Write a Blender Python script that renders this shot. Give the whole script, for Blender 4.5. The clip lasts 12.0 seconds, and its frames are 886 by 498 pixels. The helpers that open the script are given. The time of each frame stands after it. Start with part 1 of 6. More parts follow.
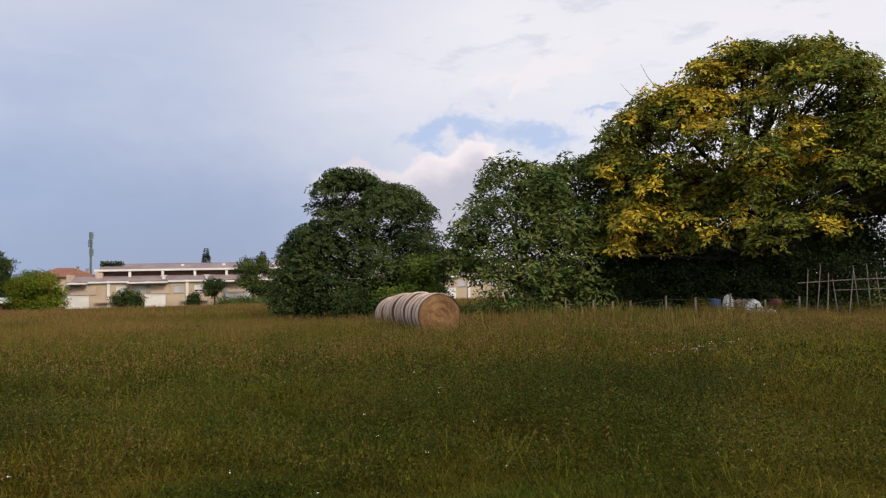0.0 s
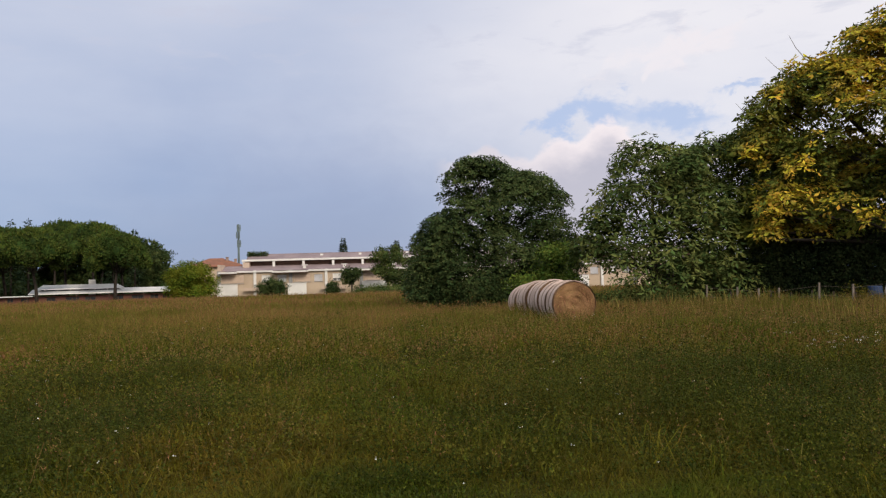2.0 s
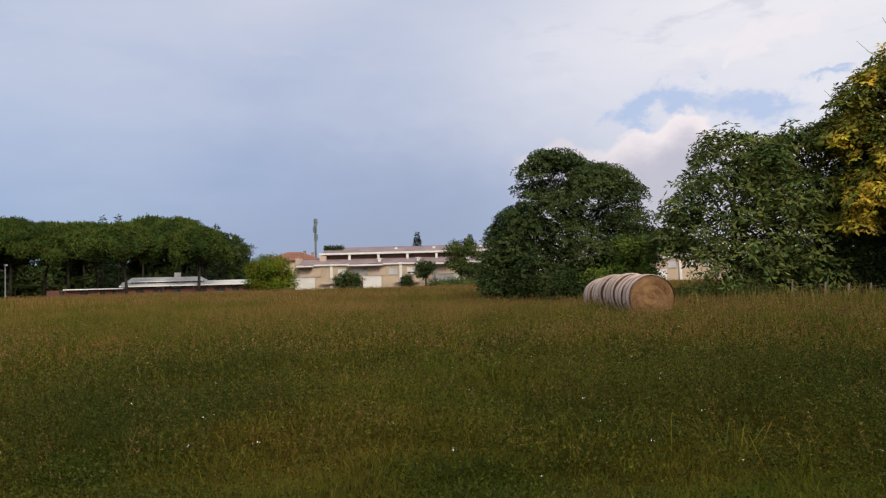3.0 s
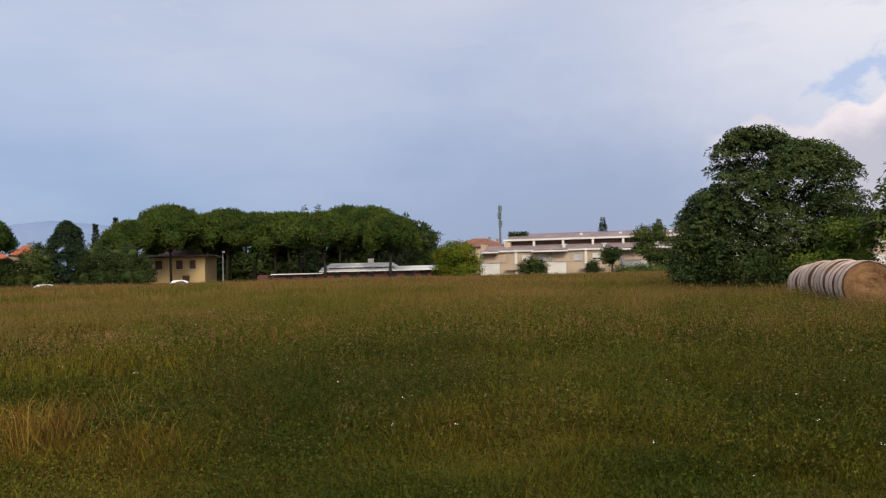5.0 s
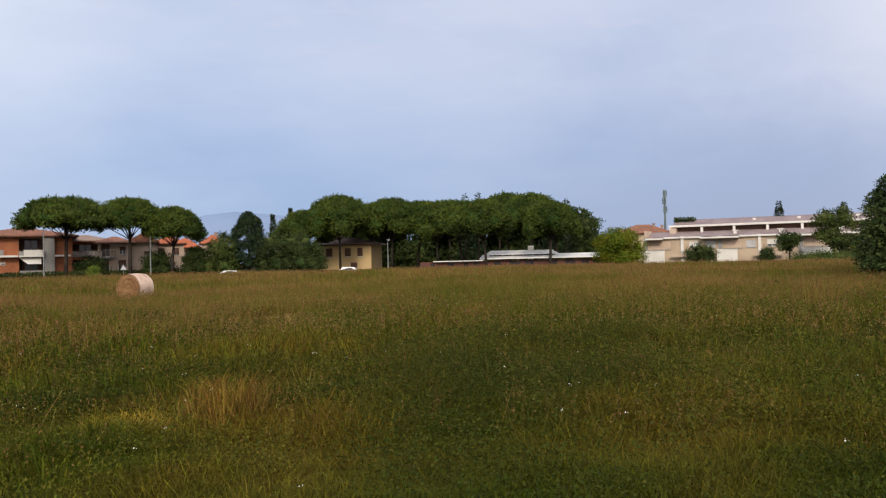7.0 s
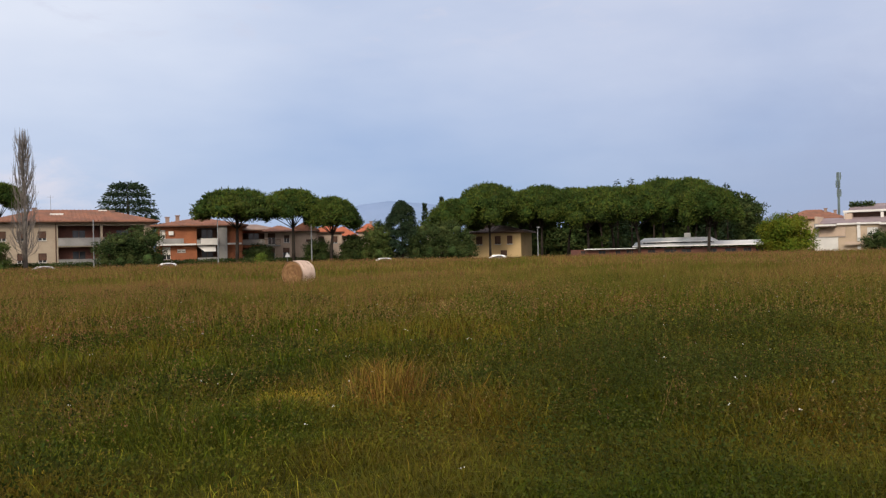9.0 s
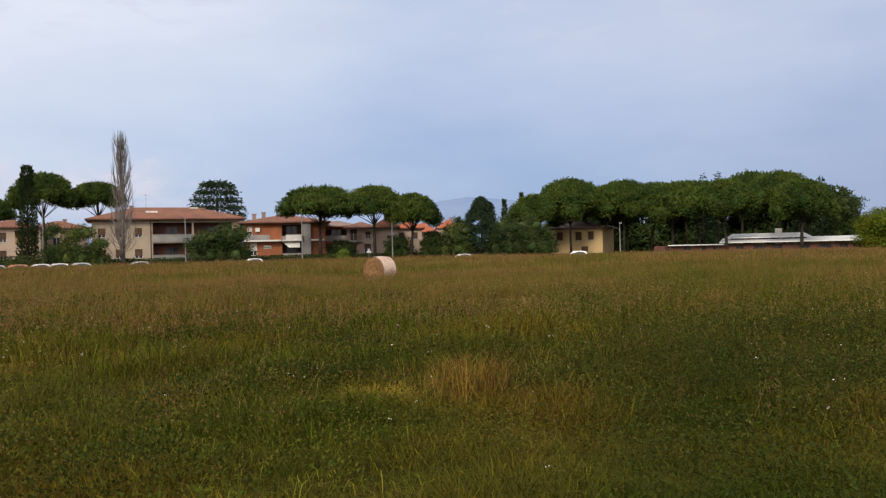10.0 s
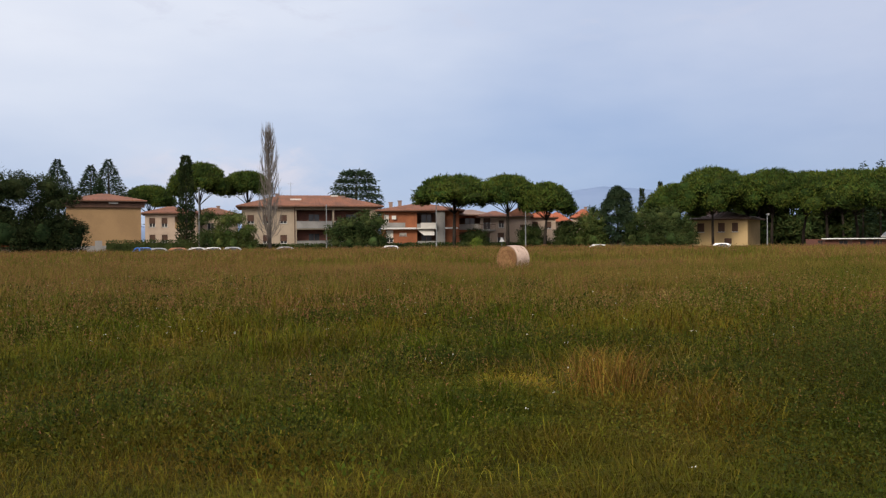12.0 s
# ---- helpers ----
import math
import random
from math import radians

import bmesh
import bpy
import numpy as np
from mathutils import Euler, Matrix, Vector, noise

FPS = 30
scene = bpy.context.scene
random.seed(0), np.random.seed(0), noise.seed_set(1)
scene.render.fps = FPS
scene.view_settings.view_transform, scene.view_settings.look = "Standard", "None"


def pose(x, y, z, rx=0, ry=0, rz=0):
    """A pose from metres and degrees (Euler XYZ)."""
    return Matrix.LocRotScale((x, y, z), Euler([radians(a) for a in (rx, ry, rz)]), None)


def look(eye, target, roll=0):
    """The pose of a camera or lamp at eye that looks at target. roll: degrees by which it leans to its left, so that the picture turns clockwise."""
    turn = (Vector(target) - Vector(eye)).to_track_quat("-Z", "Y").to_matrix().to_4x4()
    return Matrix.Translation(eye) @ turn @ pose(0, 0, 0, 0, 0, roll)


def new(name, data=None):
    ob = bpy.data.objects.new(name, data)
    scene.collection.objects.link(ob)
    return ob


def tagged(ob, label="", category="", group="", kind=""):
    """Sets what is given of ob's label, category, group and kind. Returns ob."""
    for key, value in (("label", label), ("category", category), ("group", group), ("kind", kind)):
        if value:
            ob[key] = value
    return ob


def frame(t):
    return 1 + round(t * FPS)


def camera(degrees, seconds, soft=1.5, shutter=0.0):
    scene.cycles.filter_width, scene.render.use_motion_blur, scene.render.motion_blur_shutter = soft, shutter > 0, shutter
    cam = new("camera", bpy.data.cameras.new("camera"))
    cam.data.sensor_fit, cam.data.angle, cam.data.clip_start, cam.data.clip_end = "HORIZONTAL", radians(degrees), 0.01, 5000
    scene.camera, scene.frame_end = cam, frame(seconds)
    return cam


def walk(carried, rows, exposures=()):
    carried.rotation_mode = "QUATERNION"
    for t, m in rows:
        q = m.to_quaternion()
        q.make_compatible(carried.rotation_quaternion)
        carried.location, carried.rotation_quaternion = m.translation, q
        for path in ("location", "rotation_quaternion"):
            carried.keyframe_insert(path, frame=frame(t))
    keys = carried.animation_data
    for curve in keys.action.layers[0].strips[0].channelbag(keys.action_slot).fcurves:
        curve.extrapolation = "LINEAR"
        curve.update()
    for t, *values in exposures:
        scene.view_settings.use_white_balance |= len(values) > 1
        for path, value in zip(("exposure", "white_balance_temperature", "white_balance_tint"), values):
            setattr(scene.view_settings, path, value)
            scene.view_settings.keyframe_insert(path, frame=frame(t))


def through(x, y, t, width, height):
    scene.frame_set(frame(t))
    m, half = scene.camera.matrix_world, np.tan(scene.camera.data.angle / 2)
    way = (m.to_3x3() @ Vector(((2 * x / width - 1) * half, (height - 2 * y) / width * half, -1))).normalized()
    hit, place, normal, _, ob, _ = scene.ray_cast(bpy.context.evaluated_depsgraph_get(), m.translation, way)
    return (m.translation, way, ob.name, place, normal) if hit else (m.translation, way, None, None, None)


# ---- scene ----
# ---- the camera: it stands in a meadow and pans to the left ----
cam = camera(59.88, 12.0, soft=1.25)
# seconds, x, y, z, yaw, pitch, lean to the right
ROWS = [
    (0.0, 0.000, 0.000, 1.500, 0.00, 3.11, 1.35),
    (0.5, -0.005, 0.012, 1.502, 2.39, 3.12, 1.65),
    (1.0, -0.022, 0.019, 1.509, 4.93, 2.85, 1.68),
    (1.5, -0.050, 0.056, 1.519, 7.28, 2.65, 1.62),
    (2.0, -0.084, 0.107, 1.507, 9.74, 2.44, 1.59),
    (2.5, -0.085, 0.090, 1.503, 12.61, 2.27, 1.54),
    (3.0, -0.106, 0.096, 1.497, 15.22, 2.12, 1.43),
    (3.5, -0.136, 0.117, 1.500, 19.18, 1.88, 1.43),
    (5.5, -0.210, 0.096, 1.497, 31.76, 1.25, 1.29),
    (6.0, -0.228, 0.092, 1.490, 34.84, 1.10, 1.33),
    (6.5, -0.227, 0.065, 1.490, 37.91, 1.03, 1.35),
    (7.0, -0.226, 0.051, 1.488, 40.74, 0.73, 1.31),
    (9.0, -0.258, 0.014, 1.484, 51.86, 0.07, 1.30),
    (9.5, -0.273, 0.013, 1.487, 54.60, 0.12, 1.27),
    (10.0, -0.282, 0.004, 1.486, 57.78, -0.09, 1.28),
    (10.5, -0.274, -0.010, 1.482, 61.09, -0.21, 1.61),
    (11.0, -0.289, -0.015, 1.474, 63.35, -0.35, 1.34),
    (11.5, -0.314, -0.020, 1.482, 65.31, -0.74, 0.91),
    (12.0, -0.324, -0.023, 1.484, 67.65, -0.76, 0.46),
]
# the clip's camera brightens a little once the white cloud has left the view
EXPOSURES = [(0.0, 0.05), (3.5, 0.0), (5.5, 0.06), (7.0, 0.17), (9.5, 0.12), (12.0, 0.10)]
walk(cam, [(t, pose(x, y, z, 90 + pitch, 0, yaw) @ pose(0, 0, 0, 0, 0, -lean)) for t, x, y, z, yaw, pitch, lean in ROWS], exposures=EXPOSURES)

# ---- world and sun: a high veil of cloud, brighter behind the camera ----
SUN_AZ, SUN_EL = -140.0, 32.0          # degrees to the left of the first view, and above the horizon


def ray(az, el=0.0):
    a, e = radians(az), radians(el)
    return Vector((-math.sin(a) * math.cos(e), math.cos(a) * math.cos(e), math.sin(e)))


def at(az, d, z=0.0):
    a = radians(az)
    return Vector((-math.sin(a) * d, math.cos(a) * d, z))


class Nodes:
    """A short way to write node trees."""

    def __init__(self, tree):
        self.tree = tree
        tree.nodes.clear()

    def add(self, kind, inputs=(), operation=""):
        n = self.tree.nodes.new(kind)
        if operation:
            n.operation = operation
        for key, value in dict(inputs).items():
            if isinstance(value, bpy.types.NodeSocket):
                self.tree.links.new(value, n.inputs[key])
            else:
                n.inputs[key].default_value = value
        return n

    def math(self, op, a, b=0.0, clamp=False):
        n = self.add("ShaderNodeMath", {0: a, 1: b}, operation=op)
        n.use_clamp = clamp
        return n.outputs[0]

    def dot(self, a, b):
        return self.add("ShaderNodeVectorMath", {0: a, 1: b}, operation="DOT_PRODUCT").outputs["Value"]

    def smooth(self, v, lo, hi, to0=0.0, to1=1.0):
        n = self.add("ShaderNodeMapRange", {"Value": v, "From Min": lo, "From Max": hi, "To Min": to0, "To Max": to1})
        n.interpolation_type = "SMOOTHSTEP"
        return n.outputs[0]

    def mix(self, f, a, b, blend="MIX"):
        n = self.tree.nodes.new("ShaderNodeMix")
        n.data_type, n.blend_type = "RGBA", blend
        for key, value in ((0, f), (6, a), (7, b)):
            if isinstance(value, bpy.types.NodeSocket):
                self.tree.links.new(value, n.inputs[key])
            else:
                n.inputs[key].default_value = value if key == 0 else (*value[:3], 1)
        return n.outputs[2]

    def noise(self, vec, scale, detail=4, rough=0.55, distort=0.0):
        return self.add("ShaderNodeTexNoise", {"Vector": vec, "Scale": scale, "Detail": detail, "Roughness": rough, "Distortion": distort}).outputs["Fac"]


world = bpy.data.worlds.new("overcast_sky")
scene.world = world
world.use_nodes = True
w = Nodes(world.node_tree)
direction = w.add("ShaderNodeTexCoord").outputs["Generated"]
part_xyz = w.add("ShaderNodeSeparateXYZ", {0: direction})
up = part_xyz.outputs[2]
nishita = w.add("ShaderNodeTexSky")
nishita.sky_type, nishita.sun_disc = "NISHITA", False
nishita.sun_elevation, nishita.sun_rotation = radians(SUN_EL), radians(-SUN_AZ)
clear = w.add("ShaderNodeVectorMath", {0: nishita.outputs[0], "Scale": 0.10}, operation="SCALE").outputs[0]
# flattened directions, so that the cloud layers lie level
flat = w.add("ShaderNodeVectorMath", {0: direction, 1: (1, 1, 3.2)}, operation="MULTIPLY").outputs[0]
veil = w.noise(flat, 1.7, 5, 0.5)
height = w.smooth(up, 0.0, 0.36)
bright_right = w.smooth(w.dot(direction, ray(-26, 14)), 0.72, 0.985)
bright_left = w.smooth(w.dot(direction, ray(92, 20)), 0.85, 1.0)
bright_back = w.smooth(w.dot(direction, ray(SUN_AZ, SUN_EL)), 0.30, 1.0)
light = w.math("ADD", w.math("MULTIPLY", height, 0.42), w.math("MULTIPLY", bright_right, 0.58))
light = w.math("ADD", light, w.math("MULTIPLY", bright_left, 0.44))
light = w.math("ADD", light, w.math("MULTIPLY", w.math("SUBTRACT", veil, 0.5), 0.9), clamp=True)
cover = w.mix(light, (0.298, 0.398, 0.630), (0.93, 0.90, 0.94))
cover = w.mix(bright_back, cover, (1.9, 1.75, 1.6))
# a rosy heap cloud low over the trees, with blue gaps above it; azimuth and elevation in degrees
sky_az = w.math("MULTIPLY", w.math("ARCTAN2", w.math("MULTIPLY", part_xyz.outputs[0], -1.0), part_xyz.outputs[1]), 57.2958)
sky_el = w.math("MULTIPLY", w.math("ARCSINE", up), 57.2958)
sky_map = w.add("ShaderNodeCombineXYZ", {0: sky_az, 1: w.math("MULTIPLY", sky_el, 1.5), 2: 0.0}).outputs[0]
billow = w.math("SUBTRACT", w.noise(sky_map, 0.55, 6, 0.58, 0.2), 0.5)
streak = w.noise(w.add("ShaderNodeCombineXYZ", {0: sky_az, 1: w.math("MULTIPLY", sky_el, 3.2), 2: 4.0}).outputs[0], 0.22, 6, 0.6, 0.3)


ragged_az = w.math("ADD", sky_az, w.math("MULTIPLY", w.math("SUBTRACT", w.noise(sky_map, 0.24, 6, 0.62), 0.5), 11.0))
ragged_el = w.math("ADD", sky_el, w.math("MULTIPLY", w.math("SUBTRACT", w.noise(sky_map, 0.31, 6, 0.62, 0.4), 0.5), 6.0))


def bump_at(x, middle, wide, tall):
    """A bell of height tall round a middle value."""
    t = w.math("DIVIDE", w.math("SUBTRACT", x, middle), wide)
    return w.math("MULTIPLY", w.math("EXPONENT", w.math("MULTIPLY", w.math("MULTIPLY", t, t), -1.0)), tall)


def patch_at(az, el, wide, tall):
    """1 in the middle of a ragged oval of sky, fading outwards."""
    return w.math("MULTIPLY", bump_at(ragged_az, az, wide, 1.0), bump_at(ragged_el, el, tall, 1.0))


def plus(*values):
    total = values[0]
    for v in values[1:]:
        total = w.math("ADD", total, v)
    return total


heap_top = plus(bump_at(sky_az, -2.6, 2.2, 2.4), bump_at(sky_az, 6.3, 1.2, 0.9), bump_at(sky_az, 1.2, 1.5, 1.0), w.math("MULTIPLY", billow, 2.2), 9.1)
heap_depth = w.math("SUBTRACT", heap_top, sky_el)
heap = w.math("MULTIPLY", w.smooth(heap_depth, -0.15, 0.55), w.smooth(sky_az, 10.5, 8.0))
heap_glow = w.math("MULTIPLY", w.smooth(heap_depth, 3.2, 0.2), w.smooth(sky_az, 6.5, -1.0, 0.45, 1.0))
heap_colour = w.mix(heap_glow, (0.56, 0.53, 0.62), (1.0, 0.89, 0.90))
gaps = plus(patch_at(-2.3, 12.4, 3.0, 1.1), patch_at(-7.6, 10.9, 3.2, 1.3), patch_at(0.8, 11.2, 2.2, 0.8), w.math("MULTIPLY", patch_at(-12.0, 12.8, 1.6, 0.6), 0.8))
gap = w.smooth(w.math("MULTIPLY", gaps, plus(streak, 0.5)), 0.15, 0.95)
cover = w.mix(w.math("MULTIPLY", patch_at(18.0, 3.0, 17.0, 8.0), 0.7), cover, (0.30, 0.345, 0.53))
cover = w.mix(w.smooth(sky_az, 30.0, 75.0), cover, (0.95, 1.0, 1.03), "MULTIPLY")
veiled = w.mix(w.math("MULTIPLY", gap, 0.8), cover, (0.44, 0.56, 0.83))
wisps = plus(patch_at(-8.6, 16.1, 4.2, 0.9), w.math("MULTIPLY", patch_at(-5.0, 14.9, 4.0, 0.7), 0.7))
veiled = w.mix(w.math("MULTIPLY", w.smooth(w.math("MULTIPLY", wisps, plus(streak, 0.5)), 0.2, 0.9), 0.75), veiled, (0.97, 0.90, 0.92))
grey_bands = w.math("MULTIPLY", w.smooth(streak, 0.52, 0.68), w.smooth(sky_el, 12.0, 18.0, 0.0, 0.45))
veiled = w.mix(grey_bands, veiled, (0.62, 0.63, 0.75))
low_cloud = w.math("MULTIPLY", patch_at(82.0, 4.6, 6.0, 1.5), w.smooth(streak, 0.30, 0.6))
veiled = w.mix(w.math("MULTIPLY", low_cloud, 0.8), veiled, (0.74, 0.69, 0.77))
sky_colour = w.mix(heap, veiled, heap_colour)
thin = w.mix(0.88, clear, sky_colour)
shade = w.add("ShaderNodeBackground", {"Color": thin, "Strength": 1.0})
w.add("ShaderNodeOutputWorld", {0: shade.outputs[0]})

sun = new("sun", bpy.data.lights.new("sun", "SUN"))
sun.data.energy, sun.data.angle, sun.data.color = 1.9, radians(14), (1.0, 0.88, 0.72)
sun.matrix_world = look(ray(SUN_AZ, SUN_EL) * 60, (0, 0, 0))


# ---- materials ----
def material(name, a, b, scale=1.0, rough=0.8, bump=0.0, fine=None, fleck=0.0, islands=0.0, objects=0.0, metal=0.0, glow_through=0.0, spec=0.3, contrast=(0.35, 0.65)):
    """Two colours mixed by a coarse noise, a finer grain on top, shifts from piece to piece, relief."""
    m = bpy.data.materials.new(name)
    m.use_nodes = True
    n = Nodes(m.node_tree)
    place = n.add("ShaderNodeNewGeometry")
    pos = place.outputs["Position"]
    colour = n.mix(n.smooth(n.noise(pos, scale, 5, 0.6), *contrast), a, b)
    grain = n.noise(pos, fine or scale * 9, 4, 0.65)
    if fleck:
        colour = n.mix(fleck, colour, n.mix(grain, (0, 0, 0), (1, 1, 1)), "OVERLAY")
    if islands or objects:
        r = place.outputs["Random Per Island"] if islands else n.add("ShaderNodeObjectInfo").outputs["Random"]
        s = islands or objects
        v = n.smooth(r, 0.0, 1.0, 1.0 - s, 1.0 + s)
        hue = n.smooth(n.math("FRACT", n.math("MULTIPLY", r, 7.31)), 0.0, 1.0, 0.5 - 0.035 * (islands > 0), 0.5 + 0.025 * (islands > 0))
        colour = n.add("ShaderNodeHueSaturation", {"Hue": hue, "Value": v, "Color": colour}).outputs[0]
    inputs = {"Base Color": colour, "Roughness": rough, "Metallic": metal, "Specular IOR Level": spec}
    if bump:
        inputs["Normal"] = n.add("ShaderNodeBump", {"Height": grain, "Strength": bump, "Distance": 0.05}).outputs[0]
    surface = n.add("ShaderNodeBsdfPrincipled", inputs).outputs[0]
    if glow_through:
        leaf = n.add("ShaderNodeBsdfTranslucent", {"Color": colour}).outputs[0]
        surface = n.add("ShaderNodeMixShader", {0: glow_through, 1: surface, 2: leaf}).outputs[0]
    n.add("ShaderNodeOutputMaterial", {0: surface})
    return m


def leaf_material(name, a, b, scale=0.5, through=0.15, islands=0.25):
    return material(name, a, b, scale, 0.75, islands=islands, glow_through=through, spec=0.06)


M_SOIL = material("meadow_soil", (0.032, 0.034, 0.007), (0.055, 0.042, 0.012), 0.25, 0.95, 0.5, 6.0, 0.4, spec=0.05)
M_BLADE = leaf_material("meadow_grass", (0.056, 0.078, 0.005), (0.132, 0.102, 0.011), 0.42, 0.2, 0.5)
M_BLADE_LIGHT = leaf_material("fresh_grass", (0.125, 0.150, 0.009), (0.240, 0.200, 0.020), 0.7, 0.2, 0.4)
M_BLADE_FAR = leaf_material("meadow_grass_far", (0.086, 0.098, 0.011), (0.190, 0.130, 0.036), 0.11, 0.2, 0.3)
M_SEED = leaf_material("seed_heads", (0.190, 0.098, 0.042), (0.225, 0.150, 0.054), 0.22, 0.2, 0.25)
M_WEED = leaf_material("weed_leaves", (0.058, 0.074, 0.008), (0.112, 0.104, 0.015), 0.6, 0.2, 0.35)
M_STRAW = leaf_material("dry_straw", (0.225, 0.148, 0.026), (0.14, 0.09, 0.018), 1.5, 0.2, 0.45)
M_STRAW_GOLD = leaf_material("golden_straw", (0.30, 0.225, 0.022), (0.19, 0.155, 0.018), 3.0, 0.2, 0.4)
M_RUSSET = leaf_material("russet_weeds", (0.13, 0.070, 0.018), (0.10, 0.075, 0.018), 1.5, 0.2, 0.4)
M_DRY = leaf_material("dry_stalks", (0.19, 0.150, 0.040), (0.14, 0.105, 0.028), 1.5, 0.2, 0.4)
M_CLOVER = leaf_material("clover_leaves", (0.027, 0.039, 0.006), (0.052, 0.060, 0.010), 0.8, 0.15, 0.35)
M_PETAL = material("white_petals", (0.75, 0.74, 0.70), (0.65, 0.66, 0.6), 3.0, 0.7)
M_LEAF_DARK = leaf_material("leaves_dark_green", (0.030, 0.050, 0.016), (0.060, 0.084, 0.026))
M_LEAF_ELM = leaf_material("elm_leaves", (0.036, 0.060, 0.020), (0.072, 0.100, 0.032))
M_LEAF_WALNUT = leaf_material("walnut_leaves", (0.060, 0.094, 0.026), (0.130, 0.155, 0.042), 0.8)
M_LEAF_MID = leaf_material("leaves_mid_green", (0.050, 0.078, 0.020), (0.085, 0.108, 0.030))
M_LEAF_GREEN = leaf_material("leaves_olive_green", (0.090, 0.115, 0.020), (0.185, 0.190, 0.032), 0.6)
M_LEAF_FRESH = leaf_material("leaves_fresh_green", (0.10, 0.165, 0.026), (0.145, 0.20, 0.036))
M_LEAF_YELLOW = material("leaves_turning_yellow", (0.29, 0.255, 0.034), (0.58, 0.435, 0.042), 0.8, 0.75, islands=0.26, glow_through=0.2, spec=0.06, contrast=(0.40, 0.60))
# for dark evergreens, and as painted shade on the shrubs under the big tree
M_EVERGREEN_AND_SHADE = leaf_material("evergreen_and_shaded_leaves", (0.018, 0.030, 0.011), (0.034, 0.048, 0.017), 0.5)
M_DARK_BRICK = material("dark_red_brick", (0.15, 0.062, 0.045), (0.11, 0.05, 0.04), 0.6, 0.9, 0.3, 12.0, 0.3)
M_LEAF_LIME = leaf_material("leaves_lime", (0.080, 0.122, 0.012), (0.145, 0.158, 0.016), 0.4)
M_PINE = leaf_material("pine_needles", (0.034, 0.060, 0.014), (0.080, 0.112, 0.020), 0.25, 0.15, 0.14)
# needle colour darkened by about half: shade inside the crowns, put into the colour
M_PINE_SHADED = leaf_material("pine_needles_shaded_inside", (0.020, 0.036, 0.010), (0.042, 0.062, 0.012), 1.6)
M_FIR = leaf_material("fir_needles", (0.022, 0.042, 0.022), (0.040, 0.062, 0.030), 0.4)
M_CYPRESS = leaf_material("cypress_needles", (0.022, 0.038, 0.014), (0.038, 0.055, 0.020), 0.6)
M_BARK = material("bark", (0.046, 0.035, 0.027), (0.028, 0.022, 0.018), 1.5, 0.95, 0.8, 18.0, 0.5)
M_TWIG = material("bare_twigs", (0.21, 0.185, 0.165), (0.14, 0.12, 0.105), 1.5, 0.95, 0.3, 18.0, 0.3)
M_HAY = material("hay_face", (0.31, 0.178, 0.082), (0.19, 0.098, 0.045), 2.2, 0.95, 1.0, 26.0, 0.6)
M_HAY_BODY = material("weathered_hay_skin", (0.36, 0.235, 0.15), (0.25, 0.16, 0.10), 1.6, 0.9, 0.8, 28.0, 0.5)
M_HAY_STEM = leaf_material("hay_stems", (0.42, 0.255, 0.12), (0.28, 0.155, 0.07), 2.0, 0.1)
M_NET = material("net_wrapped_hay", (0.72, 0.54, 0.43), (0.54, 0.38, 0.285), 1.6, 0.75, 0.7, 30.0, 0.5)
M_BEIGE = material("plaster_beige", (0.54, 0.42, 0.33), (0.46, 0.355, 0.28), 0.35, 0.9, 0.15, 8.0, 0.15)
M_SAND = material("plaster_sand", (0.43, 0.35, 0.265), (0.36, 0.29, 0.22), 0.35, 0.9, 0.15, 8.0, 0.15)
M_PEACH = material("plaster_peach", (0.50, 0.395, 0.29), (0.43, 0.335, 0.245), 0.3, 0.9, 0.15, 8.0, 0.15)
M_YELLOW = material("plaster_yellow", (0.58, 0.42, 0.22), (0.50, 0.36, 0.18), 0.35, 0.9, 0.15, 8.0, 0.15)
M_OCHRE = material("plaster_ochre", (0.35, 0.225, 0.115), (0.29, 0.185, 0.095), 0.3, 0.9, 0.15, 8.0, 0.15)
M_GREY = material("concrete_grey", (0.31, 0.30, 0.29), (0.24, 0.235, 0.23), 0.5, 0.9, 0.2, 9.0, 0.25)
M_WHITE = material("white_paint", (0.72, 0.70, 0.66), (0.62, 0.60, 0.57), 0.5, 0.7, 0.1, 9.0, 0.1)
M_ROOF_WHITE = material("white_roof_sheet", (0.85, 0.84, 0.82), (0.78, 0.77, 0.75), 0.5, 0.5, 0.1, 9.0, 0.08)
M_BRICK = material("orange_brick", (0.34, 0.125, 0.060), (0.27, 0.10, 0.05), 0.6, 0.9, 0.3, 12.0, 0.3)
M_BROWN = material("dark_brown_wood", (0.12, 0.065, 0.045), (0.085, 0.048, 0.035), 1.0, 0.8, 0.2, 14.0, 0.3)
M_TILE = material("terracotta_tiles", (0.28, 0.122, 0.074), (0.20, 0.098, 0.066), 0.5, 0.9, 0.5, 5.0, 0.35)
M_TILE_RED = material("red_tiles", (0.42, 0.125, 0.060), (0.34, 0.105, 0.05), 0.5, 0.9, 0.5, 5.0, 0.35)
M_TILE_DULL = material("dull_brown_tiles", (0.31, 0.22, 0.18), (0.25, 0.175, 0.145), 0.5, 0.9, 0.5, 5.0, 0.35)
M_SHEET = material("mauve_roof_sheet", (0.27, 0.21, 0.21), (0.21, 0.16, 0.165), 0.4, 0.7, 0.1, 9.0, 0.2)
M_GLASS = material("window_glass", (0.03, 0.034, 0.04), (0.05, 0.055, 0.06), 0.6, 0.12, spec=0.6)
M_SHUTTER = material("grey_shutter", (0.50, 0.50, 0.52), (0.42, 0.42, 0.44), 1.0, 0.7, 0.1, 12.0, 0.1)
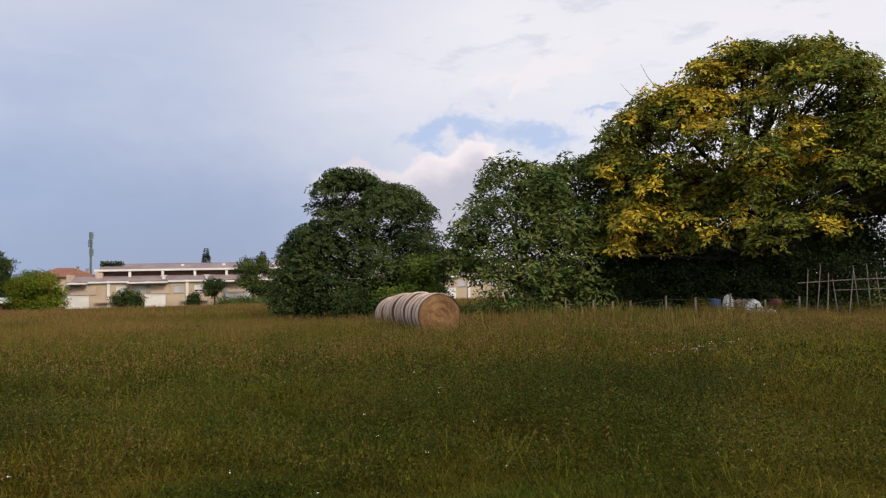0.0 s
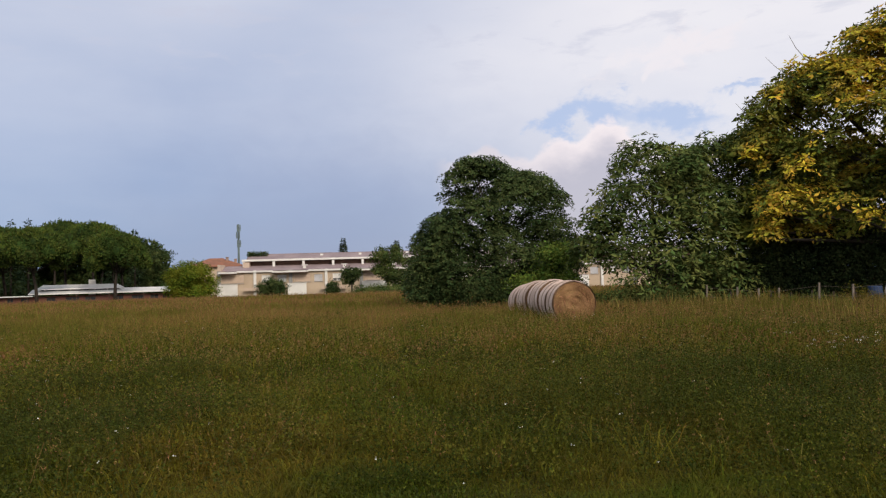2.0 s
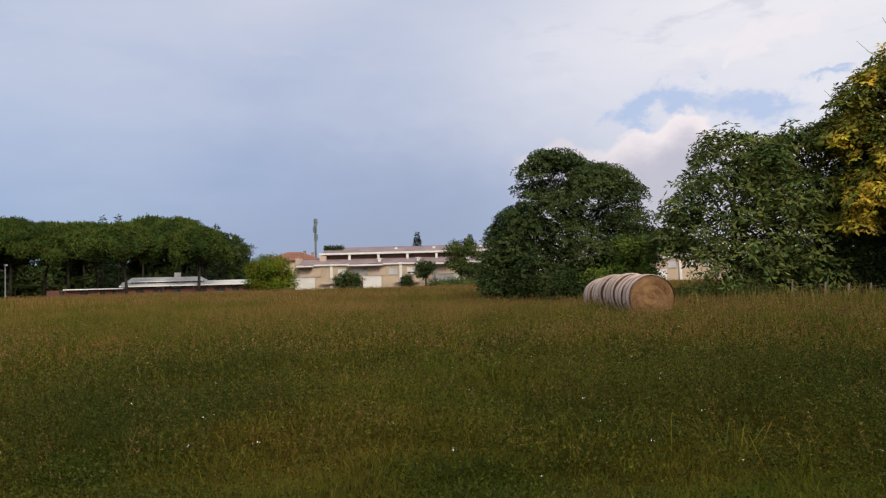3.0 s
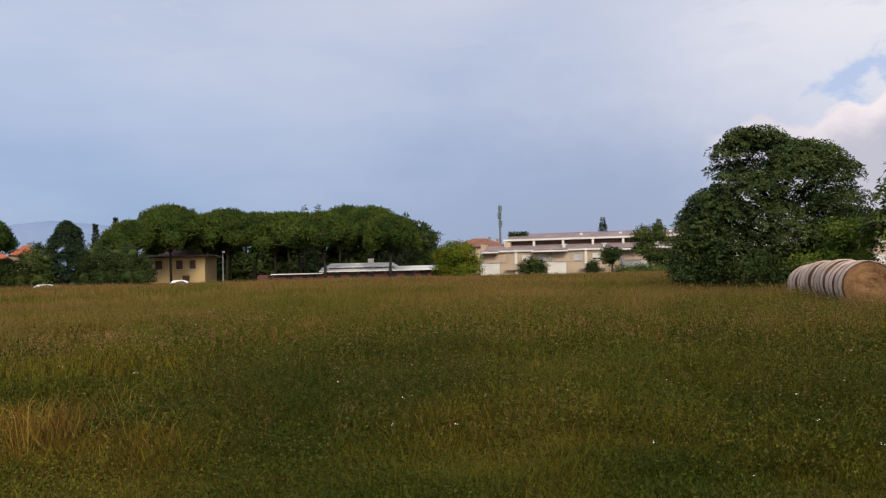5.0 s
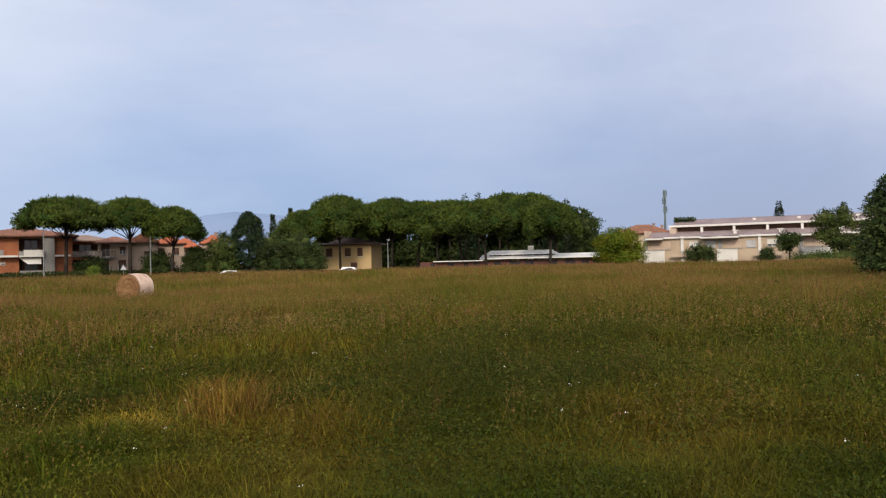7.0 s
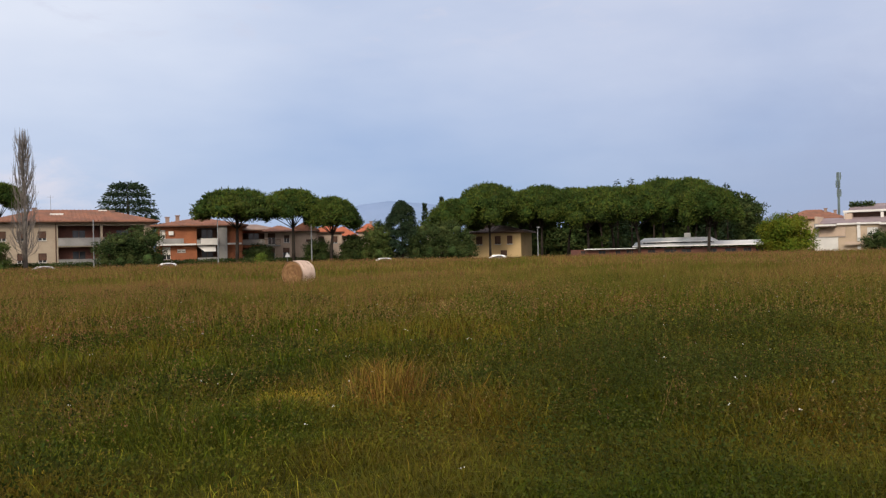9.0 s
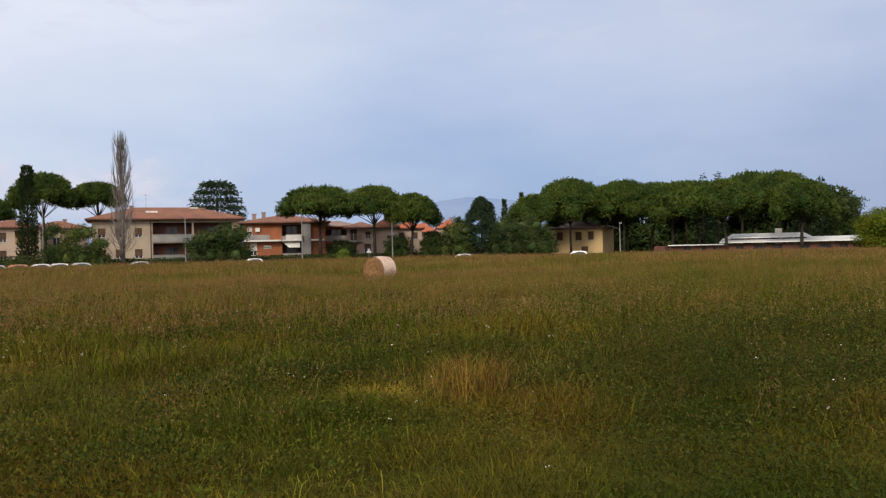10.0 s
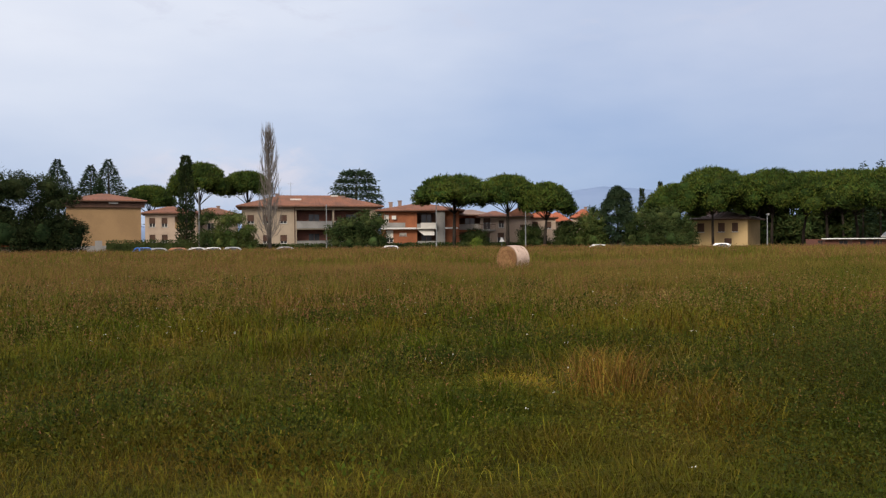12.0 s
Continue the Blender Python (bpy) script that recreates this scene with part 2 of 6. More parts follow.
M_STEEL = material("galvanised_steel", (0.30, 0.31, 0.32), (0.22, 0.23, 0.24), 2.0, 0.5, 0.1, 20.0, 0.2, metal=0.6)
M_MAST = material("green_grey_mast", (0.13, 0.18, 0.18), (0.10, 0.13, 0.14), 1.0, 0.7, 0.1, 9.0, 0.2)
M_RUBBER = material("black_rubber", (0.02, 0.02, 0.02), (0.03, 0.03, 0.03), 5.0, 0.9)
M_LENS = material("pale_lamp_glass", (0.7, 0.72, 0.75), (0.62, 0.64, 0.68), 3.0, 0.3)
M_POST = material("weathered_wood", (0.22, 0.18, 0.15), (0.14, 0.115, 0.09), 2.0, 0.95, 0.6, 25.0, 0.4)
M_BLUE = material("blue_plastic", (0.022, 0.042, 0.10), (0.032, 0.058, 0.12), 2.0, 0.5)
M_FILM = material("crumpled_white_film", (0.50, 0.50, 0.51), (0.32, 0.33, 0.35), 3.0, 0.45, 0.9, 9.0, 0.2)
M_RED = material("dull_red_plastic", (0.10, 0.024, 0.020), (0.075, 0.022, 0.020), 2.0, 0.6, 0.2)
M_CAR_BLUE = material("blue_car_paint", (0.04, 0.20, 0.62), (0.04, 0.18, 0.55), 0.5, 0.25, spec=0.6)
M_CAR_WHITE = material("white_car_paint", (0.72, 0.72, 0.73), (0.66, 0.66, 0.67), 0.5, 0.25, spec=0.6)
M_CAR_SILVER = material("silver_car_paint", (0.42, 0.43, 0.45), (0.36, 0.37, 0.39), 0.5, 0.3, spec=0.6, metal=0.3)
M_CAR_ORANGE = material("orange_car_paint", (0.48, 0.20, 0.10), (0.42, 0.17, 0.09), 0.5, 0.3, spec=0.6)
M_ASPHALT = material("asphalt", (0.05, 0.05, 0.052), (0.065, 0.063, 0.06), 0.4, 0.95, 0.3, 12.0, 0.3)
# the blue is the haze of distance, put into the hills' own colour
M_HILL = material("hills_with_painted_haze", (0.20, 0.27, 0.42), (0.17, 0.24, 0.38), 0.004, 1.0)


# ---- mesh tools ----
rng = np.random.default_rng(7)


class Shape:
    """Collects vertices and faces for one mesh."""

    def __init__(self):
        self.v, self.f = [], []

    def face(self, *points):
        k = len(self.v)
        self.v += [tuple(p) for p in points]
        self.f.append(tuple(range(k, k + len(points))))
        return self

    def box(self, x0, y0, z0, x1, y1, z1):
        k = len(self.v)
        self.v += [(x, y, z) for z in (z0, z1) for x, y in ((x0, y0), (x1, y0), (x1, y1), (x0, y1))]
        self.f += [tuple(k + i for i in q) for q in ((0, 3, 2, 1), (4, 5, 6, 7), (0, 1, 5, 4), (1, 2, 6, 5), (2, 3, 7, 6), (3, 0, 4, 7))]
        return self

    def tube(self, points, radii, sides=6):
        """A tapered tube along points, closed at both ends."""
        k = len(self.v)
        pts = [Vector(p) for p in points]
        for i, p in enumerate(pts):
            ahead = (pts[min(i + 1, len(pts) - 1)] - pts[max(i - 1, 0)]).normalized()
            side = ahead.orthogonal().normalized() if abs(ahead.z) < 0.95 else Vector((1, 0, 0))
            other = ahead.cross(side).normalized()
            side = other.cross(ahead)
            for s in range(sides):
                a = 2 * math.pi * s / sides
                self.v.append(tuple(p + (side * math.cos(a) + other * math.sin(a)) * radii[i]))
        for i in range(len(pts) - 1):
            for s in range(sides):
                a, b = k + i * sides + s, k + i * sides + (s + 1) % sides
                self.f.append((a, b, b + sides, a + sides))
        self.f.append(tuple(k + s for s in reversed(range(sides))))
        self.f.append(tuple(k + (len(pts) - 1) * sides + s for s in range(sides)))
        return self

    def mesh(self, name):
        me = bpy.data.meshes.new(name)
        me.from_pydata(self.v, [], self.f)
        me.update()
        return me


def mesh_of(name, verts, faces):
    """A mesh from arrays: points and faces of one size."""
    me = bpy.data.meshes.new(name)
    me.vertices.add(len(verts))
    me.vertices.foreach_set("co", np.ascontiguousarray(verts, dtype=np.float32).ravel())
    me.loops.add(faces.size)
    me.loops.foreach_set("vertex_index", np.ascontiguousarray(faces, dtype=np.int32).ravel())
    me.polygons.add(len(faces))
    me.polygons.foreach_set("loop_start", np.arange(len(faces), dtype=np.int32) * faces.shape[1])
    me.update(calc_edges=True)
    return me


def part(name, shape, mat, parent=None, label="", smooth=False):
    me = shape.mesh(name) if isinstance(shape, Shape) else shape
    if not me.materials:
        me.materials.append(mat)
    if smooth:
        me.polygons.foreach_set("use_smooth", [True] * len(me.polygons))
    ob = new(name, me)
    ob.parent = parent
    return tagged(ob, label)


def thing(name, m, label, category, group="", kind=""):
    ob = new(name)
    ob.matrix_world = m
    return tagged(ob, label, category, group, kind)


# ---- the ground ----
BALE_ROW, BALE_ALONE = at(0.3, 26.0), at(63.15, 45.0)


def value_noise(x, y, size, seed=0):
    """Smooth noise between 0 and 1 over the plan, for arrays."""
    x, y = np.asarray(x) / size + 311.0 + seed * 17, np.asarray(y) / size + 207.0 + seed * 29
    i, j = np.floor(x).astype(np.int64), np.floor(y).astype(np.int64)
    u, v = x - i, y - j
    u, v = u * u * (3 - 2 * u), v * v * (3 - 2 * v)

    def h(a, b):
        k = (a * 73856093 ^ b * 19349663 ^ (seed + 5) * 83492791) & 0xFFFFFF
        return ((k * 1103515245 + 12345) >> 8 & 0xFFFF) / 65535.0
    return (h(i, j) * (1 - u) + h(i + 1, j) * u) * (1 - v) + (h(i, j + 1) * (1 - u) + h(i + 1, j + 1) * u) * v


def rise(x, y):
    """Height of the ground: nearly level, with shallow dips behind the row of bales and by the lone one."""
    x, y = np.asarray(x, dtype=float), np.asarray(y, dtype=float)
    up = -0.26 * np.exp(-((x - BALE_ROW.x + 3) ** 2 + (y - BALE_ROW.y - 12.5) ** 2) / (2 * 6.0 ** 2))
    down = 0.40 * np.exp(-((x - BALE_ALONE.x) ** 2 + (y - BALE_ALONE.y) ** 2) / (2 * 12.0 ** 2))
    far = np.hypot(x, y)
    az = np.degrees(np.arctan2(-x, y))
    road = np.clip((far - 103.0) / 2.5, 0, 1) * np.clip((112.2 - far) / 1.6, 0, 1) * np.clip((az - 36) / 4, 0, 1)
    return up - down - 0.86 * road + (0.10 * (value_noise(x, y, 3.0, 1) - 0.5) + 0.09 * (value_noise(x, y, 1.1, 6) - 0.5)) * np.clip((np.hypot(x, y) - 1) / 4, 0, 1) * np.clip((60 - far) / 20, 0.4, 1)


def on_ground(az, d, sink=0.0):
    p = at(az, d)
    p.z = float(rise(p.x, p.y)) - sink
    return p


def build_ground():
    rings = np.concatenate([[0.0], np.geomspace(0.8, 100, 68), np.arange(101.5, 114, 0.8), [118, 126, 140, 165, 220, 400, 900, 2200, 4500]])
    n = 144
    a = np.linspace(0, 2 * math.pi, n, endpoint=False)
    x, y = np.outer(rings, np.sin(a)), np.outer(rings, np.cos(a))
    z = np.where(rings[:, None] < 170, rise(x, y), 0.0)
    verts = np.stack([x, y, z], -1).reshape(-1, 3)
    i, j = np.meshgrid(np.arange(len(rings) - 1), np.arange(n), indexing="ij")
    k = (j + 1) % n
    faces = np.stack([i * n + j, i * n + k, (i + 1) * n + k, (i + 1) * n + j], -1).reshape(-1, 4)[:, ::-1]
    ob = part("ground", mesh_of("ground", verts, faces), M_SOIL, None, "meadow soil under rough grass", True)
    tagged(ob, category="ground", kind="structure")


build_ground()


def build_road():
    """A sunken lane round the far edge of the field."""
    s = Shape()
    n = 90
    for i in range(n + 1):
        az = 42.0 + 60.0 * i / n
        for d in (105.9, 108.0, 110.2):
            p = at(az, d)
            s.v.append((p.x, p.y, float(rise(p.x, p.y)) + 0.02))
    s.f = [(i * 3 + k, i * 3 + k + 1, i * 3 + k + 4, i * 3 + k + 3) for i in range(n) for k in (0, 1)]
    tagged(part("road", s, M_ASPHALT, None, "grey asphalt lane along the far field edge"), category="road", kind="structure")


build_road()


# ---- meadow plants: too many to count ----
def scatter(n, r0, r1, keep=None, az0=-37.0, az1=104.0):
    a = np.radians(rng.uniform(az0, az1, n))
    r = np.sqrt(rng.uniform(r0 * r0, r1 * r1, n))
    x, y = -np.sin(a) * r, np.cos(a) * r
    if keep is not None:
        ok = rng.random(n) < keep(x, y)
        x, y = x[ok], y[ok]
    free = np.ones(len(x), bool)
    c = math.cos(radians(13.8)), math.sin(radians(13.8))          # none grow through the bales
    u = (x - BALE_ROW.x) * -c[1] + (y - BALE_ROW.y) * c[0]
    v = (x - BALE_ROW.x) * c[0] + (y - BALE_ROW.y) * c[1]
    free &= ~((u > -0.1) & (u < 10.5) & (abs(v) < 0.7))
    free &= (x + 6.65) ** 2 + (y - 3.26) ** 2 > 0.08               # nor through the flattened straw
    free &= (x - BALE_ALONE.x) ** 2 + (y - BALE_ALONE.y) ** 2 > 0.9
    return x[free], y[free]


def height_map(x, y):
    tuft = np.clip((value_noise(x, y, 0.7, 2) - 0.25) * 1.7, 0, 1)
    return 0.22 + 0.75 * tuft + 0.50 * value_noise(x, y, 3.2, 3) + 0.22 * value_noise(x, y, 9.0, 4)


def blades(x, y, height, width, lean, curl=0.5, simple=False):
    """Bent, pointed blades of grass, three triangles each."""
    n = len(x)
    z = rise(x, y)
    turn, tip = rng.uniform(0, 2 * math.pi, n), rng.uniform(0, 2 * math.pi, n)
    h = height * rng.uniform(0.55, 1.15, n)
    bend = h * lean * rng.uniform(0.2, 1.2, n)
    dx, dy = np.cos(tip) * bend, np.sin(tip) * bend
    wx, wy = np.cos(turn) * width / 2, np.sin(turn) * width / 2
    if simple:
        v = np.stack([np.stack([x - wx, y - wy, z - 0.02], -1), np.stack([x + wx, y + wy, z - 0.02], -1), np.stack([x + dx, y + dy, z + h], -1)], 1)
        return v.reshape(-1, 3), np.arange(3 * n).reshape(-1, 3)
    v = np.empty((n, 5, 3))
    v[:, 0] = np.stack([x - wx, y - wy, z - 0.02], -1)
    v[:, 1] = np.stack([x + wx, y + wy, z - 0.02], -1)
    mx, my, mz = x + dx * curl * 0.7, y + dy * curl * 0.7, z + h * 0.62
    v[:, 2] = np.stack([mx + wx * 0.8, my + wy * 0.8, mz], -1)
    v[:, 3] = np.stack([mx - wx * 0.8, my - wy * 0.8, mz], -1)
    v[:, 4] = np.stack([x + dx, y + dy, z + h * (1 - 0.25 * lean)], -1)
    f = np.array([[0, 1, 2], [0, 2, 3], [3, 2, 4]])[None] + (np.arange(n) * 5)[:, None, None]
    return v.reshape(-1, 3), f.reshape(-1, 3)


def leaves(p, size, along=None, stretch=0.55, tilt=0.8, simple=False, facing=None):
    """Diamond leaves at the points p. along: the way they point, roughly."""
    n = len(p)
    d = rng.normal(size=(n, 3)) * tilt + (0 if along is None else along)
    d /= np.linalg.norm(d, axis=1, keepdims=True) + 1e-9
    s = np.cross(d, rng.normal(size=(n, 3)) * (1.0 if facing is None else 0.45) + (0.0 if facing is None else facing))
    s /= np.linalg.norm(s, axis=1, keepdims=True) + 1e-9
    up = np.cross(d, s)
    size = np.asarray(size) * rng.uniform(0.6, 1.25, n)
    L, W = d * size[:, None], s * (size * stretch / 2)[:, None]
    sag = up * (size * 0.12)[:, None]
    if simple:
        return np.stack([p - W, p + W, p + L + sag], 1).reshape(-1, 3), np.arange(3 * n).reshape(-1, 3)
    v = np.stack([p, p + L * 0.45 + W + sag, p + L, p + L * 0.45 - W + sag], 1)
    return v.reshape(-1, 3), np.arange(4 * n).reshape(-1, 4)


def stuff(name, verts, faces, mat, label, category):
    ob = part(name, mesh_of(name, verts, faces), mat, None, label)
    return tagged(ob, category=category, kind="stuff")


def grass_ring(name, n, r0, r1, h, width, lean, mat, label, simple=False):
    x, y = scatter(n, r0, r1)
    stuff(name, *blades(x, y, h * height_map(x, y), width, lean, simple=simple), mat, label, "grass")


grass_ring("meadow_grass_near", 120000, 3.0, 7.5, 0.23, 0.0042, 1.9, M_BLADE, "short tangled green meadow grass, uneven in height")
grass_ring("meadow_grass_taller", 70000, 6.5, 11.0, 0.33, 0.0055, 1.5, M_BLADE, "tangled green meadow grass, uneven in height")
x, y = scatter(170000, 3.0, 24.0, lambda x, y: np.clip(np.maximum((np.degrees(np.arctan2(-x, y)) - 46) / 26, (-12 - np.degrees(np.arctan2(-x, y))) / 10), 0, 1) * np.clip(value_noise(x, y, 2.4, 17) * 2.2 - 0.45, 0.1, 1) * np.clip(5.5 / np.hypot(x, y), 0, 1))
stuff("fresh_grass", *blades(x, y, 0.27 * height_map(x, y), 0.0055, 1.7), M_BLADE_LIGHT, "soft fresh yellow-green grass in broad patches", "grass")
x, y = scatter(60000, 12.0, 33.0, lambda x, y: np.clip((-19 - np.degrees(np.arctan2(-x, y)) + 8 * (value_noise(x, y, 3.0, 19) - 0.5)) / 5, 0, 1), -37.0, -14.0)
stuff("mown_strip", *blades(x, y, 0.34 * height_map(x, y), 0.016, 1.1), M_BLADE_LIGHT, "strip of short yellow-green grass beside a garden", "grass")
grass_ring("meadow_grass_middle", 85000, 9.5, 22.0, 0.44, 0.012, 1.0, M_BLADE, "green meadow grass turning olive")
grass_ring("meadow_grass_olive", 210000, 15.0, 50.0, 0.50, 0.026, 0.55, M_BLADE_FAR, "olive brown meadow grass", True)
grass_ring("meadow_grass_far", 160000, 45.0, 104.0, 0.46, 0.09, 0.4, M_BLADE_FAR, "olive brown grass at the far field edge", True)


def grass_round(n, r0, r1, az0, az1):
    x, y = scatter(n, r0, r1, None, az0, az1)
    stuff("meadow_grass_behind", *blades(x, y, 0.36 * height_map(x, y), 0.009, 0.8, simple=True), M_BLADE, "green meadow grass behind the viewpoint", "grass")


grass_round(30000, 1.2, 12.0, 104.0, 323.0)
x, y = scatter(6000, 1.2, 3.0)
stuff("meadow_grass_underfoot", *blades(x, y, 0.22 * height_map(x, y), 0.006, 0.8, simple=True), M_BLADE, "short trodden meadow grass underfoot", "grass")


def tufts(name, n, r0, r1, per, h, width, mat, label):
    """Tall arching clumps that stand out of the sward."""
    x, y = scatter(n, r0, r1, lambda x, y: 0.3 + 0.7 * (value_noise(x, y, 4.0, 11) > 0.5))
    k = rng.uniform(0.6, 1.3, len(x))
    px, py = np.repeat(x, per) + rng.normal(0, 0.06, len(x) * per), np.repeat(y, per) + rng.normal(0, 0.06, len(x) * per)
    stuff(name, *blades(px, py, np.repeat(k, per) * h, width, 1.25, 0.6), mat, label, "grass")


tufts("tall_green_tufts", 800, 5.6, 16.0, 26, 0.42, 0.0055, M_BLADE, "tall arching tufts of green grass")
tufts("dry_grass_tufts", 520, 6.0, 22.0, 8, 0.54, 0.0055, M_DRY, "thin dry straw-coloured grass tufts")


def seed_heads(name, n, r0, r1, h, size, label):
    """Reddish panicles on thin stalks, thick in drifts."""
    x, y = scatter(n, r0, r1, lambda x, y: 0.10 + 0.90 * np.clip((value_noise(x, y, 11.0, 8) + 0.5 * value_noise(x, y, 3.0, 9) - 0.54) * 4, 0, 1))
    top = h * (0.5 + 0.5 * height_map(x, y)) * rng.uniform(0.75, 1.2, len(x))
    per = 6
    px, py = np.repeat(x, per), np.repeat(y, per)
    pz = np.repeat(rise(x, y) + top, per) - rng.uniform(0, 1, len(px)) * 0.16
    p = np.stack([px + rng.normal(0, size * 0.35, len(px)), py + rng.normal(0, size * 0.35, len(px)), pz], -1)
    stuff(name, *leaves(p, size, np.array([0, 0, 0.9]), 0.35, simple=True), M_SEED, label, "grass")


seed_heads("grass_seed_heads_near", 4500, 5.5, 13.0, 0.50, 0.020, "sparse reddish brown grass panicles on stalks")
seed_heads("grass_seed_heads_middle", 62000, 12.0, 42.0, 0.56, 0.036, "drifts of reddish brown grass panicles")
seed_heads("grass_seed_heads_far", 40000, 40.0, 103.0, 0.54, 0.09, "brown haze of ripe grass panicles")


def weed_share(x, y, az0, az1):
    """Leafy weeds thin out towards the fresh grass and towards the ends of a bank."""
    az = np.degrees(np.arctan2(-x, y))
    wander = 10 * (value_noise(x, y, 2.0, 51) - 0.5)
    share = 1 - 0.72 * np.clip((az + wander - 46) / 24, 0, 1)
    if az0 > -37:
        share *= np.clip((az1 - az + wander) / 14, 0, 1) * np.clip((az - az0 + wander) / 10, 0, 1)
    return share


def weeds(name, n, r0, r1, h, size, per, label, patch=2.2, seed=5, mat=None, az0=-37.0, az1=104.0):
    """Leafy stems in patches."""
    x, y = scatter(n, r0, r1, lambda x, y: np.clip((value_noise(x, y, patch, seed) - 0.36) * 3.6, 0.06, 1) * (np.hypot(x + 6.5, y - 3.7) > 0.75) * weed_share(x, y, az0, az1), az0, az1)
    k = len(x)
    t = rng.random((k, per)) ** 0.7
    a = rng.uniform(0, 2 * math.pi, (k, per))
    top = (h * height_map(x, y) * rng.uniform(0.6, 1.15, k))[:, None]
    spread = 0.05 + 0.10 * rng.random((k, per))
    lx, ly = rng.normal(0, 0.22, (k, 1)) * top, rng.normal(0, 0.22, (k, 1)) * top
    p = np.stack([x[:, None] + lx * t + np.cos(a) * spread, y[:, None] + ly * t + np.sin(a) * spread, rise(x, y)[:, None] + top * t], -1)
    along = np.stack([np.cos(a), np.sin(a), np.full_like(a, 0.35)], -1)
    stuff(name, *leaves(p.reshape(-1, 3), size, along.reshape(-1, 3), 0.75, 0.6, True), mat or M_WEED, label, "weeds")


weeds("leafy_weeds_near", 12000, 5.2, 10.5, 0.46, 0.018, 30, "dark green leafy meadow weeds in patches")
weeds("leafy_weeds_middle", 24000, 9.5, 28.0, 0.56, 0.034, 18, "dark green leafy weeds among grass")
weeds("clover_mounds", 11000, 5.8, 22.0, 0.54, 0.024, 30, "dark mounds of clover-like weeds", 1.5, 13, M_CLOVER)


weeds("dark_weed_bank", 24000, 3.8, 13.0, 0.48, 0.020, 26, "bank of dark leafy weeds by the viewpoint", 2.6, 21, M_CLOVER, -26.0, 52.0)


def weed_mounds(name, n, r0, r1, mat, label, size, per=230, flat=0.55, seed=31, wide=(0.22, 0.62), az0=-37.0, az1=104.0, places=()):
    """Low rounded cushions of leafy weeds, each a dome of small leaves."""
    x, y = scatter(n * 2, r0, r1, lambda x, y: 0.15 + 0.85 * (value_noise(x, y, 5.0, seed) > 0.5), az0, az1)
    x, y = x[:n], y[:n]
    ok = np.hypot(x + 6.5, y - 3.7) > 1.3
    x, y = x[ok], y[ok]
    if places:
        x, y = np.array(places).T
    k = len(x)
    rad = rng.uniform(*wide, (k, 1)) * (1 + 0.02 * np.hypot(x, y)[:, None])
    d = rng.normal(size=(k, per, 3))
    d /= np.linalg.norm(d, axis=2, keepdims=True)
    d[..., 2] = np.abs(d[..., 2])
    far = rng.uniform(0.55, 1.08, (k, per, 1)) * rad[..., None]
    base = np.stack([x, y, rise(x, y) + 0.05], -1)[:, None]
    p = base + d * far * (1.15, 1.15, flat)
    stuff(name, *leaves(p.reshape(-1, 3), size, d.reshape(-1, 3) + np.array([0, 0, 0.4]), 0.7, 0.5, True), mat, label, "weeds")


weed_mounds("dark_weed_mounds", 70, 5.0, 17.0, M_CLOVER, "dark green cushions of leafy weeds", 0.030, 420, 0.5, 31, (0.25, 0.7), -37.0, 45.0)
weed_mounds("lone_weed_mounds", 26, 5.5, 20.0, M_CLOVER, "broad dark cushions of leafy weeds in fresh grass", 0.032, 1100, 0.42, 33, (0.4, 0.85), 48.0, 100.0)
weed_mounds("broad_weed_mounds", 8, 5.0, 20.0, M_CLOVER, "broad dark blue-green cushions of leafy weeds", 0.034, 2200, 0.42, 39, (0.42, 0.58), places=((-8.0, 3.0), (-7.7, 3.5), (-14.0, 3.2), (-13.6, 4.1), (-16.1, 3.9), (-15.8, 4.8), (-6.0, 5.2)))
weed_mounds("shady_weed_mounds", 9, 4.4, 6.4, M_CLOVER, "dense dark leafy weeds close to the viewpoint", 0.024, 700, 0.45, 35, (0.25, 0.5), 0.0, 22.0)
weed_mounds("light_weed_mounds", 80, 4.5, 16.0, M_WEED, "lighter green cushions of leafy weeds", 0.030, seed=37)
weed_mounds("distant_weed_mounds", 150, 15.0, 34.0, M_CLOVER, "dark weed cushions further out in the meadow", 0.07, 160, 0.45, 41)
weed_mounds("russet_weed_mounds", 36, 6.0, 20.0, M_RUSSET, "russet patches of withered weeds", 0.030, 260, 0.6, 43)


weed_mounds("withered_weed_mounds", 3, 5.0, 20.0, M_RUSSET, "reddish brown withered weeds among green ones", 0.03, 700, 0.7, 45, (0.3, 0.45), places=((-1.7, 11.2), (-1.2, 10.6), (-2.1, 10.4)))


def straw_patch():
    """A flattened golden mat beside an upright tuft of dry stems."""
    tuft, loose, mat = rng.normal((-6.40, 4.10), (0.20, 0.17), (560, 2)), rng.normal((-6.25, 4.35), (0.42, 0.34), (300, 2)), rng.normal((-6.65, 3.26), (0.16, 0.15), (1300, 2))
    v1, f1 = blades(tuft[:, 0], tuft[:, 1], np.full(560, 0.56), 0.006, 0.75, 0.6)
    v2, f2 = blades(loose[:, 0], loose[:, 1], np.full(300, 0.38), 0.006, 1.5, 0.7)
    stuff("straw_tuft", np.concatenate([v1, v2]), np.concatenate([f1, f2 + len(v1)]), M_STRAW, "tuft of dry tawny straw standing in green grass", "straw")
    stuff("straw_mat", *blades(mat[:, 0], mat[:, 1], np.full(1300, 0.24), 0.007, 1.5, 0.8), M_STRAW_GOLD, "flattened mat of golden yellow straw", "straw")


straw_patch()


